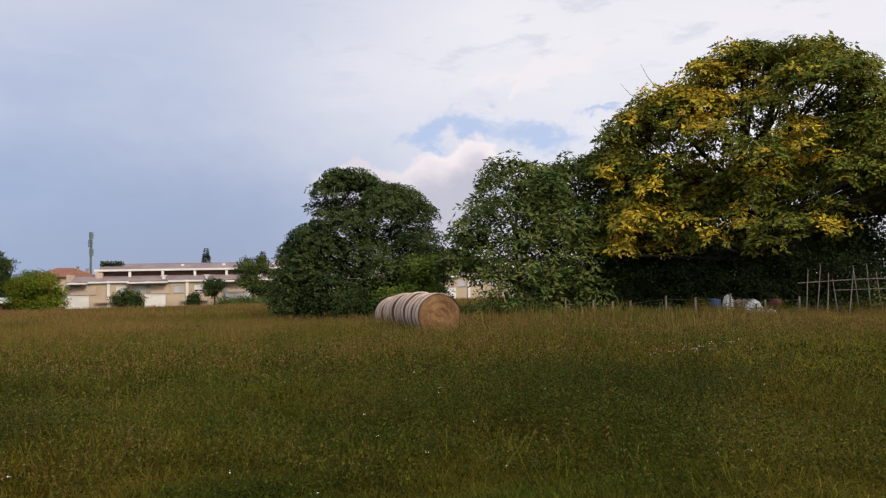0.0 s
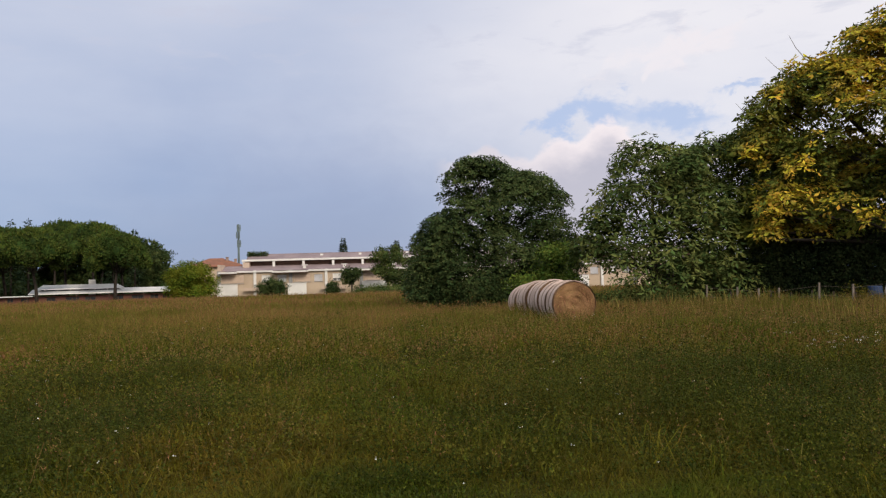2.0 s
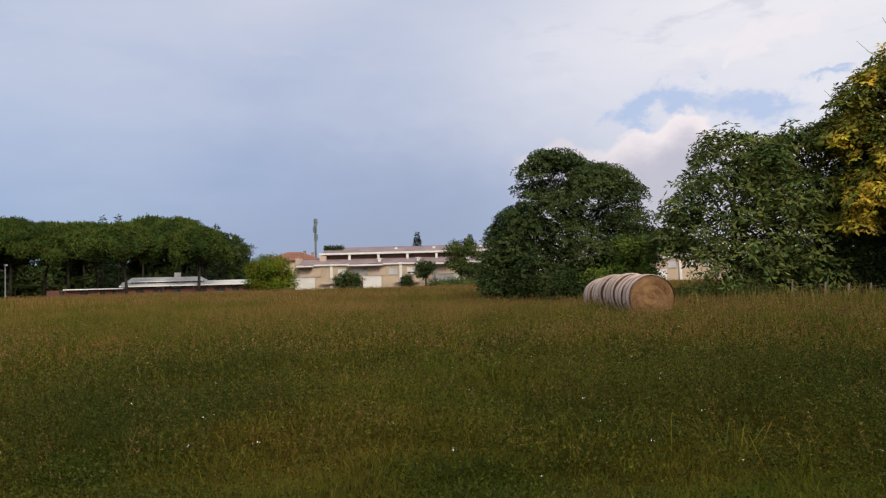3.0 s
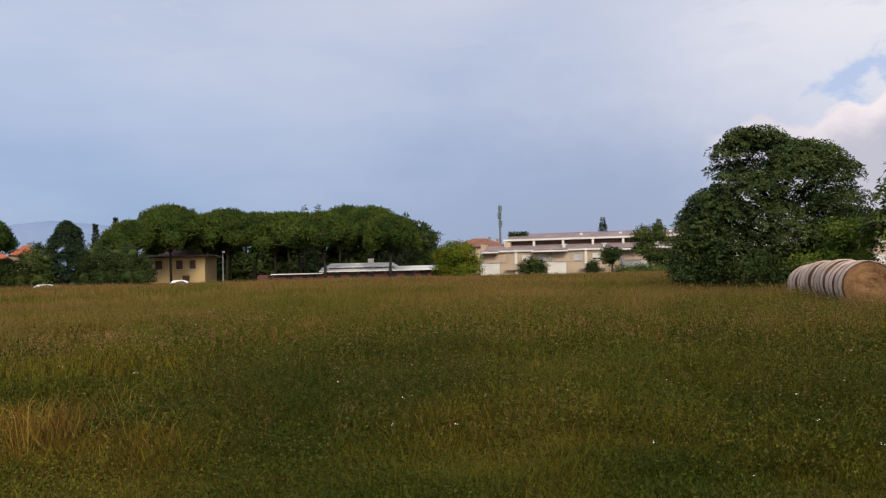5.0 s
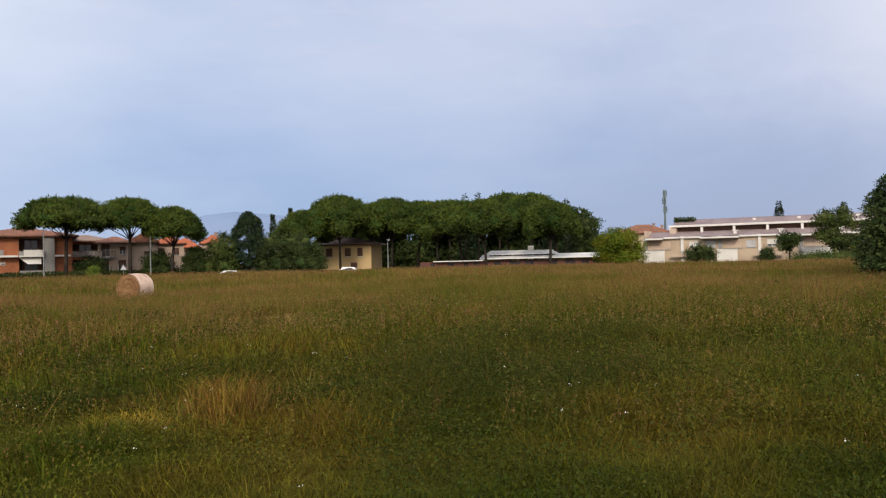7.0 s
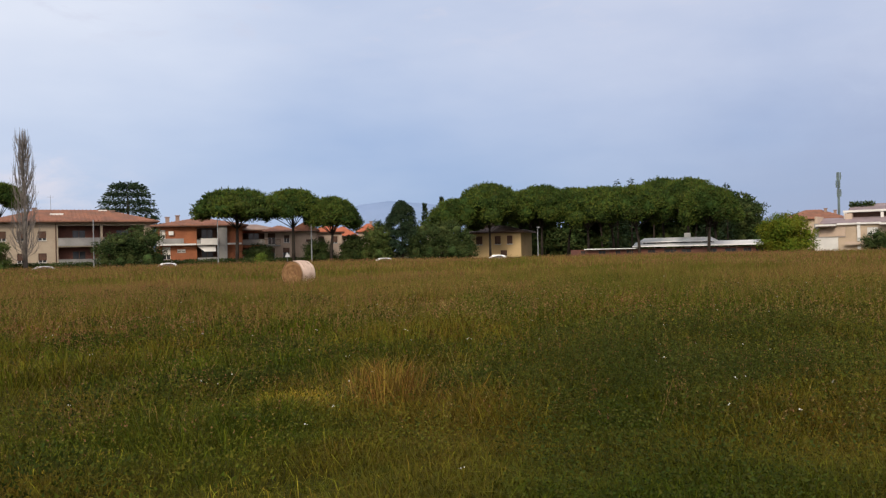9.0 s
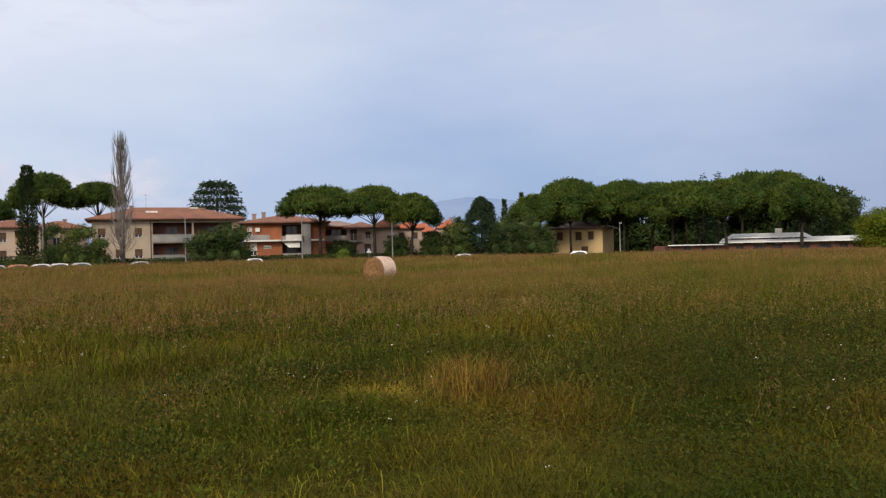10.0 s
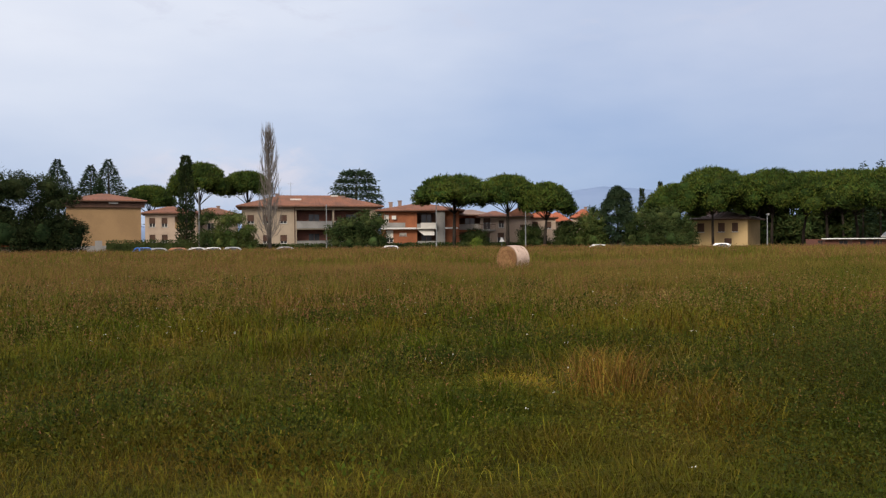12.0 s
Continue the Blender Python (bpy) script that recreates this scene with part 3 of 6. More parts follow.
def dry_stalks():
    """Tall brown stalks along the fence and in loose drifts before it."""
    n = 1500
    a, d = np.radians(rng.uniform(-14, -1, n)), rng.normal(35.6, 0.9, n)
    a2, d2 = np.radians(rng.uniform(-24, -13, 420)), rng.normal(25.0, 1.6, 420)
    a, d = np.concatenate([a, a2]), np.concatenate([d, d2])
    stuff("dry_stalks", *blades(-np.sin(a) * d, np.cos(a) * d, rng.uniform(0.5, 1.05, len(a)), 0.022, 0.35), M_DRY, "tall brown dry weed stalks near a fence", "weeds")


dry_stalks()


def white_flowers():
    x, y = scatter(520, 3.8, 26.0)
    p = []
    for cx, cy in zip(x, y):
        h = float(rise(cx, cy)) + rng.uniform(0.28, 0.55)
        r = rng.uniform(0.006, 0.014) * (1 + 0.012 * math.hypot(cx, cy))
        p.append(np.array([cx, cy, h]) + rng.normal(0, r, (3, 3)) * (1, 1, 0.3))
    for cx, cy in rng.normal((4.0, 12.4), (0.45, 0.3), (26, 2)):          # a stand of yarrow
        p.append(np.array([cx, cy, float(rise(cx, cy)) + rng.uniform(0.45, 0.6)]) + rng.normal(0, 0.02, (7, 3)) * (1, 1, 0.2))
    stuff("white_flowers", *leaves(np.concatenate(p), 0.011, np.array([0, 0, 0.3]), 0.9, 1.0), M_PETAL, "scattered small white meadow flower heads", "flowers")


white_flowers()


# ---- bales ----
def round_bale(m, radius, length, label, group="", wraps=((0.05, 0.43), (0.57, 0.95))):
    """Net-wrapped body with dented skin, coiled faces of loose hay."""
    root = thing("hay_bale", m, label, "hay bale", group)
    sides, rings = 40, 9
    v, f = [], []
    ox, oz = rng.uniform(0, 50, 2)
    for i in range(rings):
        yy = length * i / (rings - 1)
        edge = 0.10 * (1 if i in (0, rings - 1) else 0) + 0.018 * (i in (1, rings - 2))
        for s in range(sides):
            a = 2 * math.pi * s / sides
            lump = 0.022 * (noise.noise(Vector((math.cos(a) * 2 + ox, yy * 4, math.sin(a) * 2 + oz)))) - 0.016 * (i % 2)
            r = radius - edge + lump
            z = radius + math.sin(a) * r
            v.append((math.cos(a) * r * 1.01, yy, max(z, 0.0) if z > 0.03 else 0.0))
    for i in range(rings - 1):
        for s in range(sides):
            a, b = i * sides + s, i * sides + (s + 1) % sides
            f.append((a, b, b + sides, a + sides))
    body = Shape()
    body.v, body.f = v, f
    part("hay_body", body, M_HAY_BODY, root, "", True)
    for a0, a1 in wraps:
        band = Shape()
        for i, yy in enumerate(np.linspace(length * a0, length * a1, 4)):
            for s in range(sides):
                a = 2 * math.pi * s / sides
                r = radius + 0.010 + 0.02 * noise.noise(Vector((math.cos(a) * 2 + ox, yy * 4, math.sin(a) * 2 + oz))) - 0.022 * (i in (0, 3))
                band.v.append((math.cos(a) * r * 1.01, yy + 0.03 * noise.noise(Vector((a * 2, ox, i))), max(radius + math.sin(a) * r, 0.004)))
        band.f = [(i * sides + s, i * sides + (s + 1) % sides, (i + 1) * sides + (s + 1) % sides, (i + 1) * sides + s) for i in range(3) for s in range(sides)]
        part("net_wrap", band, M_NET, root, "pale pinkish net wrap", True)
    for end, yy in (("front", 0.0), ("back", length)):
        face = Shape()
        steps = 9
        for i in range(steps + 1):
            r = (radius - 0.05) * i / steps
            for s in range(sides):
                a = 2 * math.pi * s / sides
                out = (0.035 * math.sin(i * 1.9 + a * 0.5) + 0.03 * noise.noise(Vector((math.cos(a) * r * 5 + ox, i, math.sin(a) * r * 5)))) * (i < steps)
                face.v.append((math.cos(a) * r, yy + (-out if yy == 0 else out), max(radius + math.sin(a) * r, 0.01)))
        for i in range(steps):
            for s in range(sides):
                a, b = i * sides + s, i * sides + (s + 1) % sides
                q = (a, b, b + sides, a + sides)
                face.f.append(q if yy else q[::-1])
        part("hay_face", face, M_HAY, root, "coiled orange brown hay end", True)
    # loose stems that stick out of the near face and skin
    a = rng.uniform(0, 2 * math.pi, 420)
    r = np.sqrt(rng.uniform(0, 1, 420)) * (radius - 0.06)
    p = np.stack([np.cos(a) * r, np.full(420, -0.02), radius + np.sin(a) * r], -1)
    round_way = np.stack([-np.sin(a) * 1.5, np.full(420, -0.35), np.cos(a) * 1.5], -1)
    part("loose_stems", mesh_of("loose_stems", *leaves(p, 0.16, round_way, 0.07, 0.5)), M_HAY_STEM, root, "loose hay stems")
    return root


def build_bales():
    way = Vector((-math.sin(radians(13.8)), math.cos(radians(13.8)), 0))
    for i in range(8):
        p = BALE_ROW + way * (1.27 * i) + Vector((rng.uniform(-0.04, 0.04), 0, 0))
        z = float(rise(p.x, p.y)) - 0.03
        round_bale(pose(p.x, p.y, z, rng.uniform(-1, 1), 0, 13.8 + rng.uniform(-1.5, 1.5)), 0.76 + rng.uniform(-0.02, 0.012), 1.17,
                   "round hay bale in pale net wrap, one of a row", "row of hay bales")
    p = BALE_ALONE
    round_bale(pose(p.x, p.y, float(rise(p.x, p.y)) - 0.04, 0, 0, 25.0), 0.76, 1.25, "lone round hay bale lying in the meadow", wraps=((0.04, 0.97),))


build_bales()


# ---- trees ----
def crown_points(blobs, clumps, per, spread, hollow=0.55):
    """Clumps of leaf places on and in a set of lumps (centre, radii)."""
    vol = np.array([r[0] * r[1] * r[2] for _, r in blobs]) ** 0.67
    pick = rng.choice(len(blobs), clumps, p=vol / vol.sum())
    c, r = np.array([b[0] for b in blobs])[pick], np.array([b[1] for b in blobs])[pick]
    d = rng.normal(size=(clumps, 3))
    d /= np.linalg.norm(d, axis=1, keepdims=True)
    far = hollow + (1.08 - hollow) * rng.random(clumps) ** 0.6
    q = c + d * r * far[:, None]
    p = np.repeat(q, per, 0) + rng.normal(0, spread, (clumps * per, 3)) * (1, 1, 0.7)
    return p, np.repeat(d, per, 0)


def sunward(d, per):
    """The way in which a clump's leaves spread: outwards and up, alike within each clump."""
    tilt_by_clump = np.repeat(rng.normal(0, 0.35, (len(d) // per, 3)), per, 0)
    f = d * 0.8 + np.array([0, 0, 0.75]) + tilt_by_clump
    return f / np.linalg.norm(f, axis=1, keepdims=True)


def lumps(height, base, rx, n, ry=None, size=(0.30, 0.48), full=2.3):
    """Lumps that fill an uneven dome standing on the height base."""
    out = []
    ry = ry or rx
    for i in range(n):
        a, k = i * 2.4 + rng.uniform(-0.5, 0.5), math.sqrt((i + 0.5) / n)
        s = rng.uniform(*size) * (1.0 - 0.35 * k)
        k *= 1 - s * 0.75
        top = base + (height - base) * max(0.02, 1 - (k / 1.04) ** full) ** (0.5 if full > 2 else 0.8) * rng.uniform(0.9, 1.0)
        half = min(rx * s * 0.85, (height - base) * 0.45)
        low = base + half * 0.7
        z = top - half if i % 2 else low + (max(top - half, low) - low) * rng.uniform(0.05, 0.7)
        out.append(((math.cos(a) * rx * k, math.sin(a) * ry * k, max(z, low)), (rx * s, ry * s, half)))
    return out


def limbs(root, blobs, fork, r, sides=5):
    for c, _ in blobs:
        if c[2] < fork * 2.2 or c[1] < 0.4:
            continue
        mid = (c[0] * 0.25, c[1] * 0.25, fork + (c[2] - fork) * 0.5)
        part("limb", Shape().tube([(0, 0, fork * 0.8), mid, c], [r * 0.36, r * 0.2, r * 0.06], sides), M_BARK, root, "", True)


def ball_mesh():
    bm = bmesh.new()
    bmesh.ops.create_icosphere(bm, subdivisions=2, radius=1.0)
    v = np.array([p.co for p in bm.verts])
    bm.verts.index_update()
    f = np.array([[p.index for p in q.verts] for q in bm.faces])
    bm.free()
    return v, f


BALL_V, BALL_F = ball_mesh()


def cushions(blobs, scale=0.9):
    """Uneven rounded cores that close a dense crown."""
    vs, fs = [], []
    for i, (c, r) in enumerate(blobs):
        o = rng.uniform(0, 60, 3)
        k = scale * (1 + 0.30 * np.array([noise.noise(Vector(p * 2.3 + o)) for p in BALL_V]))
        vs.append(np.array(c) + BALL_V * np.array(r) * k[:, None])
        fs.append(BALL_F + i * len(BALL_V))
    return np.concatenate(vs), np.concatenate(fs)


def tree(name, m, label, mat, height, base, rx, n=14, clumps=700, per=12, leaf=0.22, spread=0.28, trunk=0.2, category="tree", group="", blobs=None, stretch=0.55, droop=0.0, size=(0.30, 0.48), hollow=0.4):
    root = thing(name, m, label, category, group)
    blobs = blobs or lumps(height, base, rx, n, size=size)
    wood = Shape().tube([(0, 0, -0.3), (0.03, 0, base * 0.6), (0, 0.04, max(base, 0.5) + (height - base) * 0.35)], [trunk * 1.25, trunk, trunk * 0.5], 8)
    part("trunk", wood, M_BARK, root, "", True)
    if m.translation.length < 60:
        limbs(root, blobs, max(base, 0.6), trunk)
    p, d = crown_points(blobs, clumps, per, spread, hollow)
    v, f = leaves(p, leaf, d * 0.7 + np.array([0, 0, -droop]), stretch, simple=m.translation.length > 90, facing=sunward(d, per))
    part("crown", mesh_of("crown", v, f), mat, root)
    if m.translation.length > 90:
        part("inner_foliage", mesh_of("inner_foliage", *cushions(blobs, 0.5)), mat, root, "", True)
    return root


def stand(az, d, turn=0.0, sink=0.05):
    return Matrix.Translation(on_ground(az, d, sink)) @ pose(0, 0, 0, 0, 0, az + turn)


def rosettes(q, out, per, size, stretch, droop, simple=False):
    """Leaf sprays: at each place a ring of leaflets that spreads round one axis."""
    k = len(q)
    axis = out * 0.75 + np.array([0, 0, 0.7]) + rng.normal(0, 0.32, (k, 3))
    axis /= np.linalg.norm(axis, axis=1, keepdims=True)
    u = np.cross(axis, rng.normal(size=(k, 3)))
    u /= np.linalg.norm(u, axis=1, keepdims=True)
    v = np.cross(axis, u)
    a = (np.arange(per) * 2 * math.pi / per)[None] + rng.uniform(0, 6.28, (k, 1)) + rng.normal(0, 0.25, (k, per))
    way = np.cos(a)[..., None] * u[:, None] + np.sin(a)[..., None] * v[:, None] + axis[:, None] * rng.uniform(-0.1, 0.45, (k, per, 1)) + np.array([0, 0, -droop])
    p = np.repeat(q, per, 0) + way.reshape(-1, 3) * size * rng.uniform(0.0, 0.5, (k * per, 1))
    return leaves(p, np.repeat(size * rng.uniform(0.75, 1.2, k), per), way.reshape(-1, 3), stretch, 0.15, simple, np.repeat(axis, per, 0))


def radical(i, base):
    """The i-th of an even but irregular row of numbers between 0 and 1."""
    v, f = 0.0, 1.0 / base
    while i:
        v, i, f = v + f * (i % base), i // base, f / base
    return v


def crown_boughs(outline, foot, deep, n, r0, r1, rim=0.5):
    """Rounded boughs that fill a crown whose skyline runs through outline (x, height); foot: its lower edge, level or (x, height)."""
    feet = np.array(foot if isinstance(foot, tuple) else ((0.0, foot),)).T
    xs, tops = np.array(outline).T
    mid, half = (xs[0] + xs[-1]) / 2, (xs[-1] - xs[0]) / 2
    out = []
    for i in range(n):
        r = rng.uniform(r0, r1)
        x = xs[0] + r * 0.6 + (xs[-1] - xs[0] - 1.2 * r) * ((i * 0.618 + 0.13) % 1.0)
        top = float(np.interp((x - 0.7 * r, x, x + 0.7 * r), xs, tops).min())
        low = float(np.interp(x, *feet))
        if i < n * rim:
            z = top - r * rng.uniform(0.75, 1.05)
            y = rng.uniform(-0.45, 0.3) * deep
        else:
            x = xs[0] + r * 0.6 + (xs[-1] - xs[0] - 1.2 * r) * radical(i, 2)
            top = float(np.interp((x - 0.7 * r, x, x + 0.7 * r), xs, tops).min())
            low = float(np.interp(x, *feet))
            z = low + r * 0.6 + max(0.0, top - low - 1.5 * r) * radical(i, 3)
            y = rng.uniform(-1.0, 0.35) * deep * math.sqrt(max(0.08, 1 - ((x - mid) / half) ** 2)) * math.sqrt(max(0.15, 1 - (z / (tops.max() + 1)) ** 2))
        out.append((np.array((x, y, max(z, low + r * 0.5))), r))
    return out


def bough_tree(name, m, label, boughs, mat, leaf, trunk, sprays=60, per=7, stretch=0.5, droop=0.3, squash=0.8, turning=None, loose=0.12, category="tree", fork=1.6):
    """Trunk, limbs to the boughs, and leaf sprays over the top and flanks of each bough."""
    root = thing(name, m, label, category)
    tall = max(c[2] for c, _ in boughs)
    part("trunk", Shape().tube([(0, 0, -0.3), (0.05, 0, fork), (0, 0.05, tall * 0.45), (0.1, 0.1, tall * 0.8)], [trunk * 1.3, trunk, trunk * 0.65, trunk * 0.2], 8), M_BARK, root, "", True)
    for i, (c, r) in enumerate(boughs):
        if i % 3:
            continue
        z0 = min(fork + 0.45 * max(0.0, c[2] - fork), tall * 0.6)
        mid = (c[0] * 0.5, c[1] * 0.5, z0 + (c[2] - z0) * 0.45)
        part("limb", Shape().tube([(0, 0.02, z0), mid, tuple(c), (c[0] * 1.06, c[1], c[2] + r * 0.8)], [trunk * 0.34, trunk * 0.2, trunk * 0.1, 0.012], 5), M_BARK, root, "", True)
    q, out = [], []
    for c, r in boughs:
        k = int(sprays * r * r)
        d = rng.normal(size=(k, 3))
        d /= np.linalg.norm(d, axis=1, keepdims=True)
        d[:, 2] = np.where(d[:, 2] < -0.35, -d[:, 2], d[:, 2])
        far = 1.0 - 0.45 * rng.random(k) ** 2 + loose * np.minimum(np.abs(rng.normal(size=k)), 1.3)
        q.append(c + d * (r, r, r * squash) * far[:, None])
        out.append(d)
    q, out = np.concatenate(q), np.concatenate(out)
    q[:, 2] = np.maximum(q[:, 2], 0.15)
    if turning is None:
        part("crown", mesh_of("crown", *rosettes(q, out, per, leaf, stretch, droop)), mat, root)
        return root
    mat2, label2, share = turning
    score = np.array([noise.noise(Vector(p) * 0.34 + Vector((3.1, 0.4, 7.7))) for p in q]) + 0.45 * out[:, 2] - 0.25 * out[:, 1] + rng.normal(0, 0.10, len(q))
    score -= 0.6 * np.clip((q[:, 0] - 3.6) / 2.0, 0, 1) + 0.35 * np.clip((-6.0 - q[:, 0]) / 1.5, 0, 1) + 0.25 * np.clip((3.5 - q[:, 2]) / 2, 0, 1)
    gold = score > np.quantile(score, 1 - share)
    part("crown", mesh_of("crown", *rosettes(q[~gold], out[~gold], per, leaf, stretch, droop)), mat, root)
    part("foliage", mesh_of("foliage", *rosettes(q[gold], out[gold], per, leaf * 1.05, stretch, droop)), mat2, root, label2)
    return root


def umbrella_pine(az, d, height, rx, group, lean=0.0, thick=0.26, deep=None):
    """Bare forked trunk under a flat domed crown of dense needle cushions."""
    root = thing("umbrella_pine", stand(az, d, rng.uniform(0, 360)), "umbrella pine with bare trunk and broad domed green crown", "pine tree", group)
    deep = deep or height * 0.42
    low = height - deep
    part("trunk", Shape().tube([(0, 0, -0.3), (lean * 0.3, 0, low * 0.45), (lean, 0.1, low * 0.9), (lean, 0.1, low + deep * 0.4)], [thick, thick * 0.8, thick * 0.6, thick * 0.25], 8), M_BARK, root, "", True)
    blobs, n = [], 30
    for i in range(n):
        a, k = i * 2.4, math.sqrt((i + 0.3) / n)
        s = rx * rng.uniform(0.22, 0.31)
        tall = deep * rng.uniform(0.17, 0.23)
        top = low + deep * (1.0 - 0.62 * k ** 3.0) * rng.uniform(0.96, 1.0)
        c = (lean + math.cos(a) * (rx - s) * k, math.sin(a) * (rx - s) * k, top - tall)
        blobs.append((c, (s, s, tall)))
        if i % 3 == 1:
            part("limb", Shape().tube([(lean, 0.1, low * 0.82), (lean + (c[0] - lean) * 0.5, c[1] * 0.5, low * 0.82 + (c[2] - low * 0.82) * 0.55), (c[0], c[1], c[2])], [thick * 0.30, thick * 0.18, 0.04], 5), M_BARK, root, "", True)
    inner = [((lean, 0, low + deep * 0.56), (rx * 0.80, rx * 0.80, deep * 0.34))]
    # cores in the darkened needle colour, as painted shade between the cushions
    part("crown", mesh_of("crown", *cushions(inner + blobs, 0.84)), M_PINE_SHADED, root, "", True)
    q, dd = [], []
    for c, r in blobs:
        dn = rng.normal(size=(210, 3))
        dn /= np.linalg.norm(dn, axis=1, keepdims=True)
        q.append(np.array(c) + dn * np.array(r) * rng.uniform(0.80, 1.12, (210, 1)))
        dd.append(dn)
    q, dd = np.concatenate(q), np.concatenate(dd)
    per = 4
    dd = np.repeat(dd, per, 0)
    p = np.repeat(q, per, 0) + rng.normal(0, 0.14, (len(q) * per, 3))
    part("needles", mesh_of("needles", *leaves(p, 0.34, dd * 0.6 + np.array([0, 0, 0.6]), 0.55, 0.5, simple=True, facing=sunward(dd, per))), M_PINE, root)
    return root


def cone_tree(name, az, d, height, rx, mat, label, tiers=13, n=4200, leaf=0.45, droop=0.35, category="tree", group="", base=0.6, power=1.0, stretch=0.3, spread=0.3):
    """Fir, cedar or cypress: tiers of boughs on one straight stem."""
    root = thing(name, stand(az, d), label, category, group)
    part("trunk", Shape().tube([(0, 0, -0.3), (0, 0, height * 0.5), (0, 0, height * 0.97)], [rx * 0.09 + 0.06, rx * 0.05 + 0.04, 0.02], 7), M_BARK, root, "", True)
    a = rng.uniform(0, 2 * math.pi, n)
    t = 1 - rng.random(n) ** 0.68 if power > 0.6 else rng.random(n)
    if tiers:
        t = (np.floor(t * tiers) + rng.normal(0.5, spread, n)) / tiers
    t = np.clip(t, 0, 0.995)
    k = rng.random(n) ** 0.5
    ragged = 0.78 + 0.36 * value_noise(np.cos(a) * 2 + t * 9, np.sin(a) * 2 + t * 5, 0.55, int(az) % 7)
    r = rx * (1 - t) ** power * k * ragged + 0.05
    z = base + (height - base) * t - droop * r
    p = np.stack([np.cos(a) * r, np.sin(a) * r, np.maximum(z, 0.1)], -1)
    way = np.stack([np.cos(a), np.sin(a), np.full(n, -0.25 if droop > 0 else 1.2)], -1)
    part("crown", mesh_of("crown", *leaves(p, leaf, way, stretch, 0.45)), mat, root)
    return root


def bush(az, d, height, rx, mat, label, clumps=300, per=11, leaf=0.2, name="bush", group="", n=7, ry=None):
    blobs = lumps(height, height * 0.1, rx, n + 3, ry=ry, size=(0.42, 0.6))
    blobs += [((math.cos(i * 1.26) * rx * 0.6, math.sin(i * 1.26) * rx * 0.5, height * 0.22), (rx * 0.42, rx * 0.42, height * 0.24)) for i in range(5)]
    return tree(name, stand(az, d), label, mat, height, height * 0.12, rx, clumps=int(clumps * 2.2), per=per, leaf=leaf * 0.86, spread=0.16 + 0.02 * rx, trunk=0.06 + 0.015 * rx, category="bush", group=group, blobs=blobs, hollow=0.5)


# ---- trees and bushes, from the near copse round to the far street ----
bough_tree("dark_elm", stand(5.9, 46), "broad dark green elm with dense uneven crown",
           crown_boughs(((-5.2, 2.8), (-4.9, 4.7), (-3.5, 6.3), (-3.1, 8.0), (-2.3, 8.9), (-0.6, 9.2), (1.2, 8.7), (1.6, 8.2), (3.0, 8.1), (4.4, 7.0), (4.9, 3.0)), 0.2, 3.4, 150, 0.75, 1.35, 0.26),
           M_LEAF_ELM, 0.16, 0.26, sprays=100, per=7, stretch=0.55, droop=0.05, squash=0.75)
bush(10.4, 44.5, 4.0, 1.7, M_LEAF_DARK, "dark green shrub at the foot of an elm", 420, 12, 0.2)
bush(1.5, 42.5, 4.0, 1.2, M_LEAF_FRESH, "young green sapling beside hay bales", 260, 11, 0.2, "sapling")
bush(3.3, 42.5, 2.5, 1.5, M_LEAF_FRESH, "fresh green bush behind hay bales", 240, 11, 0.17)
bush(6.5, 43.0, 2.4, 1.9, M_LEAF_DARK, "low dark shrub under an elm", 300, 11, 0.18)
bough_tree("green_walnut", stand(-5.4, 40), "green walnut tree with loose long leaves",
           crown_boughs(((-3.7, 2.2), (-3.3, 4.6), (-2.6, 5.9), (-1.3, 8.3), (0.8, 8.6), (2.4, 7.6), (3.9, 5.2)), ((-3.4, 2.6), (-2.2, 1.9), (-1.3, 0.15)), 2.6, 96, 0.5, 1.1, 0.26),
           M_LEAF_WALNUT, 0.33, 0.17, sprays=31, per=7, stretch=0.34, droop=0.30, loose=0.42)
bough_tree("green_walnut", stand(-10.6, 43.5), "tall green walnut tree with drooping leaves",
           crown_boughs(((-3.9, 5.0), (-2.6, 8.2), (-1.0, 8.8), (0.8, 9.2), (2.6, 9.6), (4.0, 6.0)), 0.15, 2.6, 104, 0.5, 1.15, 0.26),
           M_LEAF_WALNUT, 0.33, 0.2, sprays=33, per=7, stretch=0.34, droop=0.30, loose=0.42)


big = bough_tree("yellowing_tree", stand(-21.5, 42), "huge spreading tree with leaves turning yellow",
                 crown_boughs(((-7.9, 4.0), (-7.6, 7.6), (-7.0, 9.6), (-5.7, 11.5), (-3.4, 12.2), (-1.5, 13.5), (0.5, 13.9), (2.5, 13.4), (4.6, 14.2), (5.6, 12.8), (6.8, 11.0), (8.2, 7.0)), ((-7.9, 2.4), (3.2, 2.6), (5.2, 4.4)), 4.6, 230, 0.7, 1.35, 0.24),
                 M_LEAF_GREEN, 0.27, 0.42, sprays=50, per=7, stretch=0.44, droop=0.30, squash=0.62, loose=0.28,
                 turning=(M_LEAF_YELLOW, "sprays of golden yellow leaves", 0.30), fork=2.4)
for x, z, dx, dz in ((-4.6, 11.0, -1.2, 1.2), (-4.0, 11.8, -0.7, 1.3), (-6.4, 9.2, -0.9, 0.9)):
    part("bare_twig", Shape().tube([(x, -1.0, z), (x + dx * 0.6, -1.1, z + dz * 0.5), (x + dx, -1.2, z + dz)], [0.03, 0.02, 0.008], 4), M_TWIG, big, "bare dead twig")
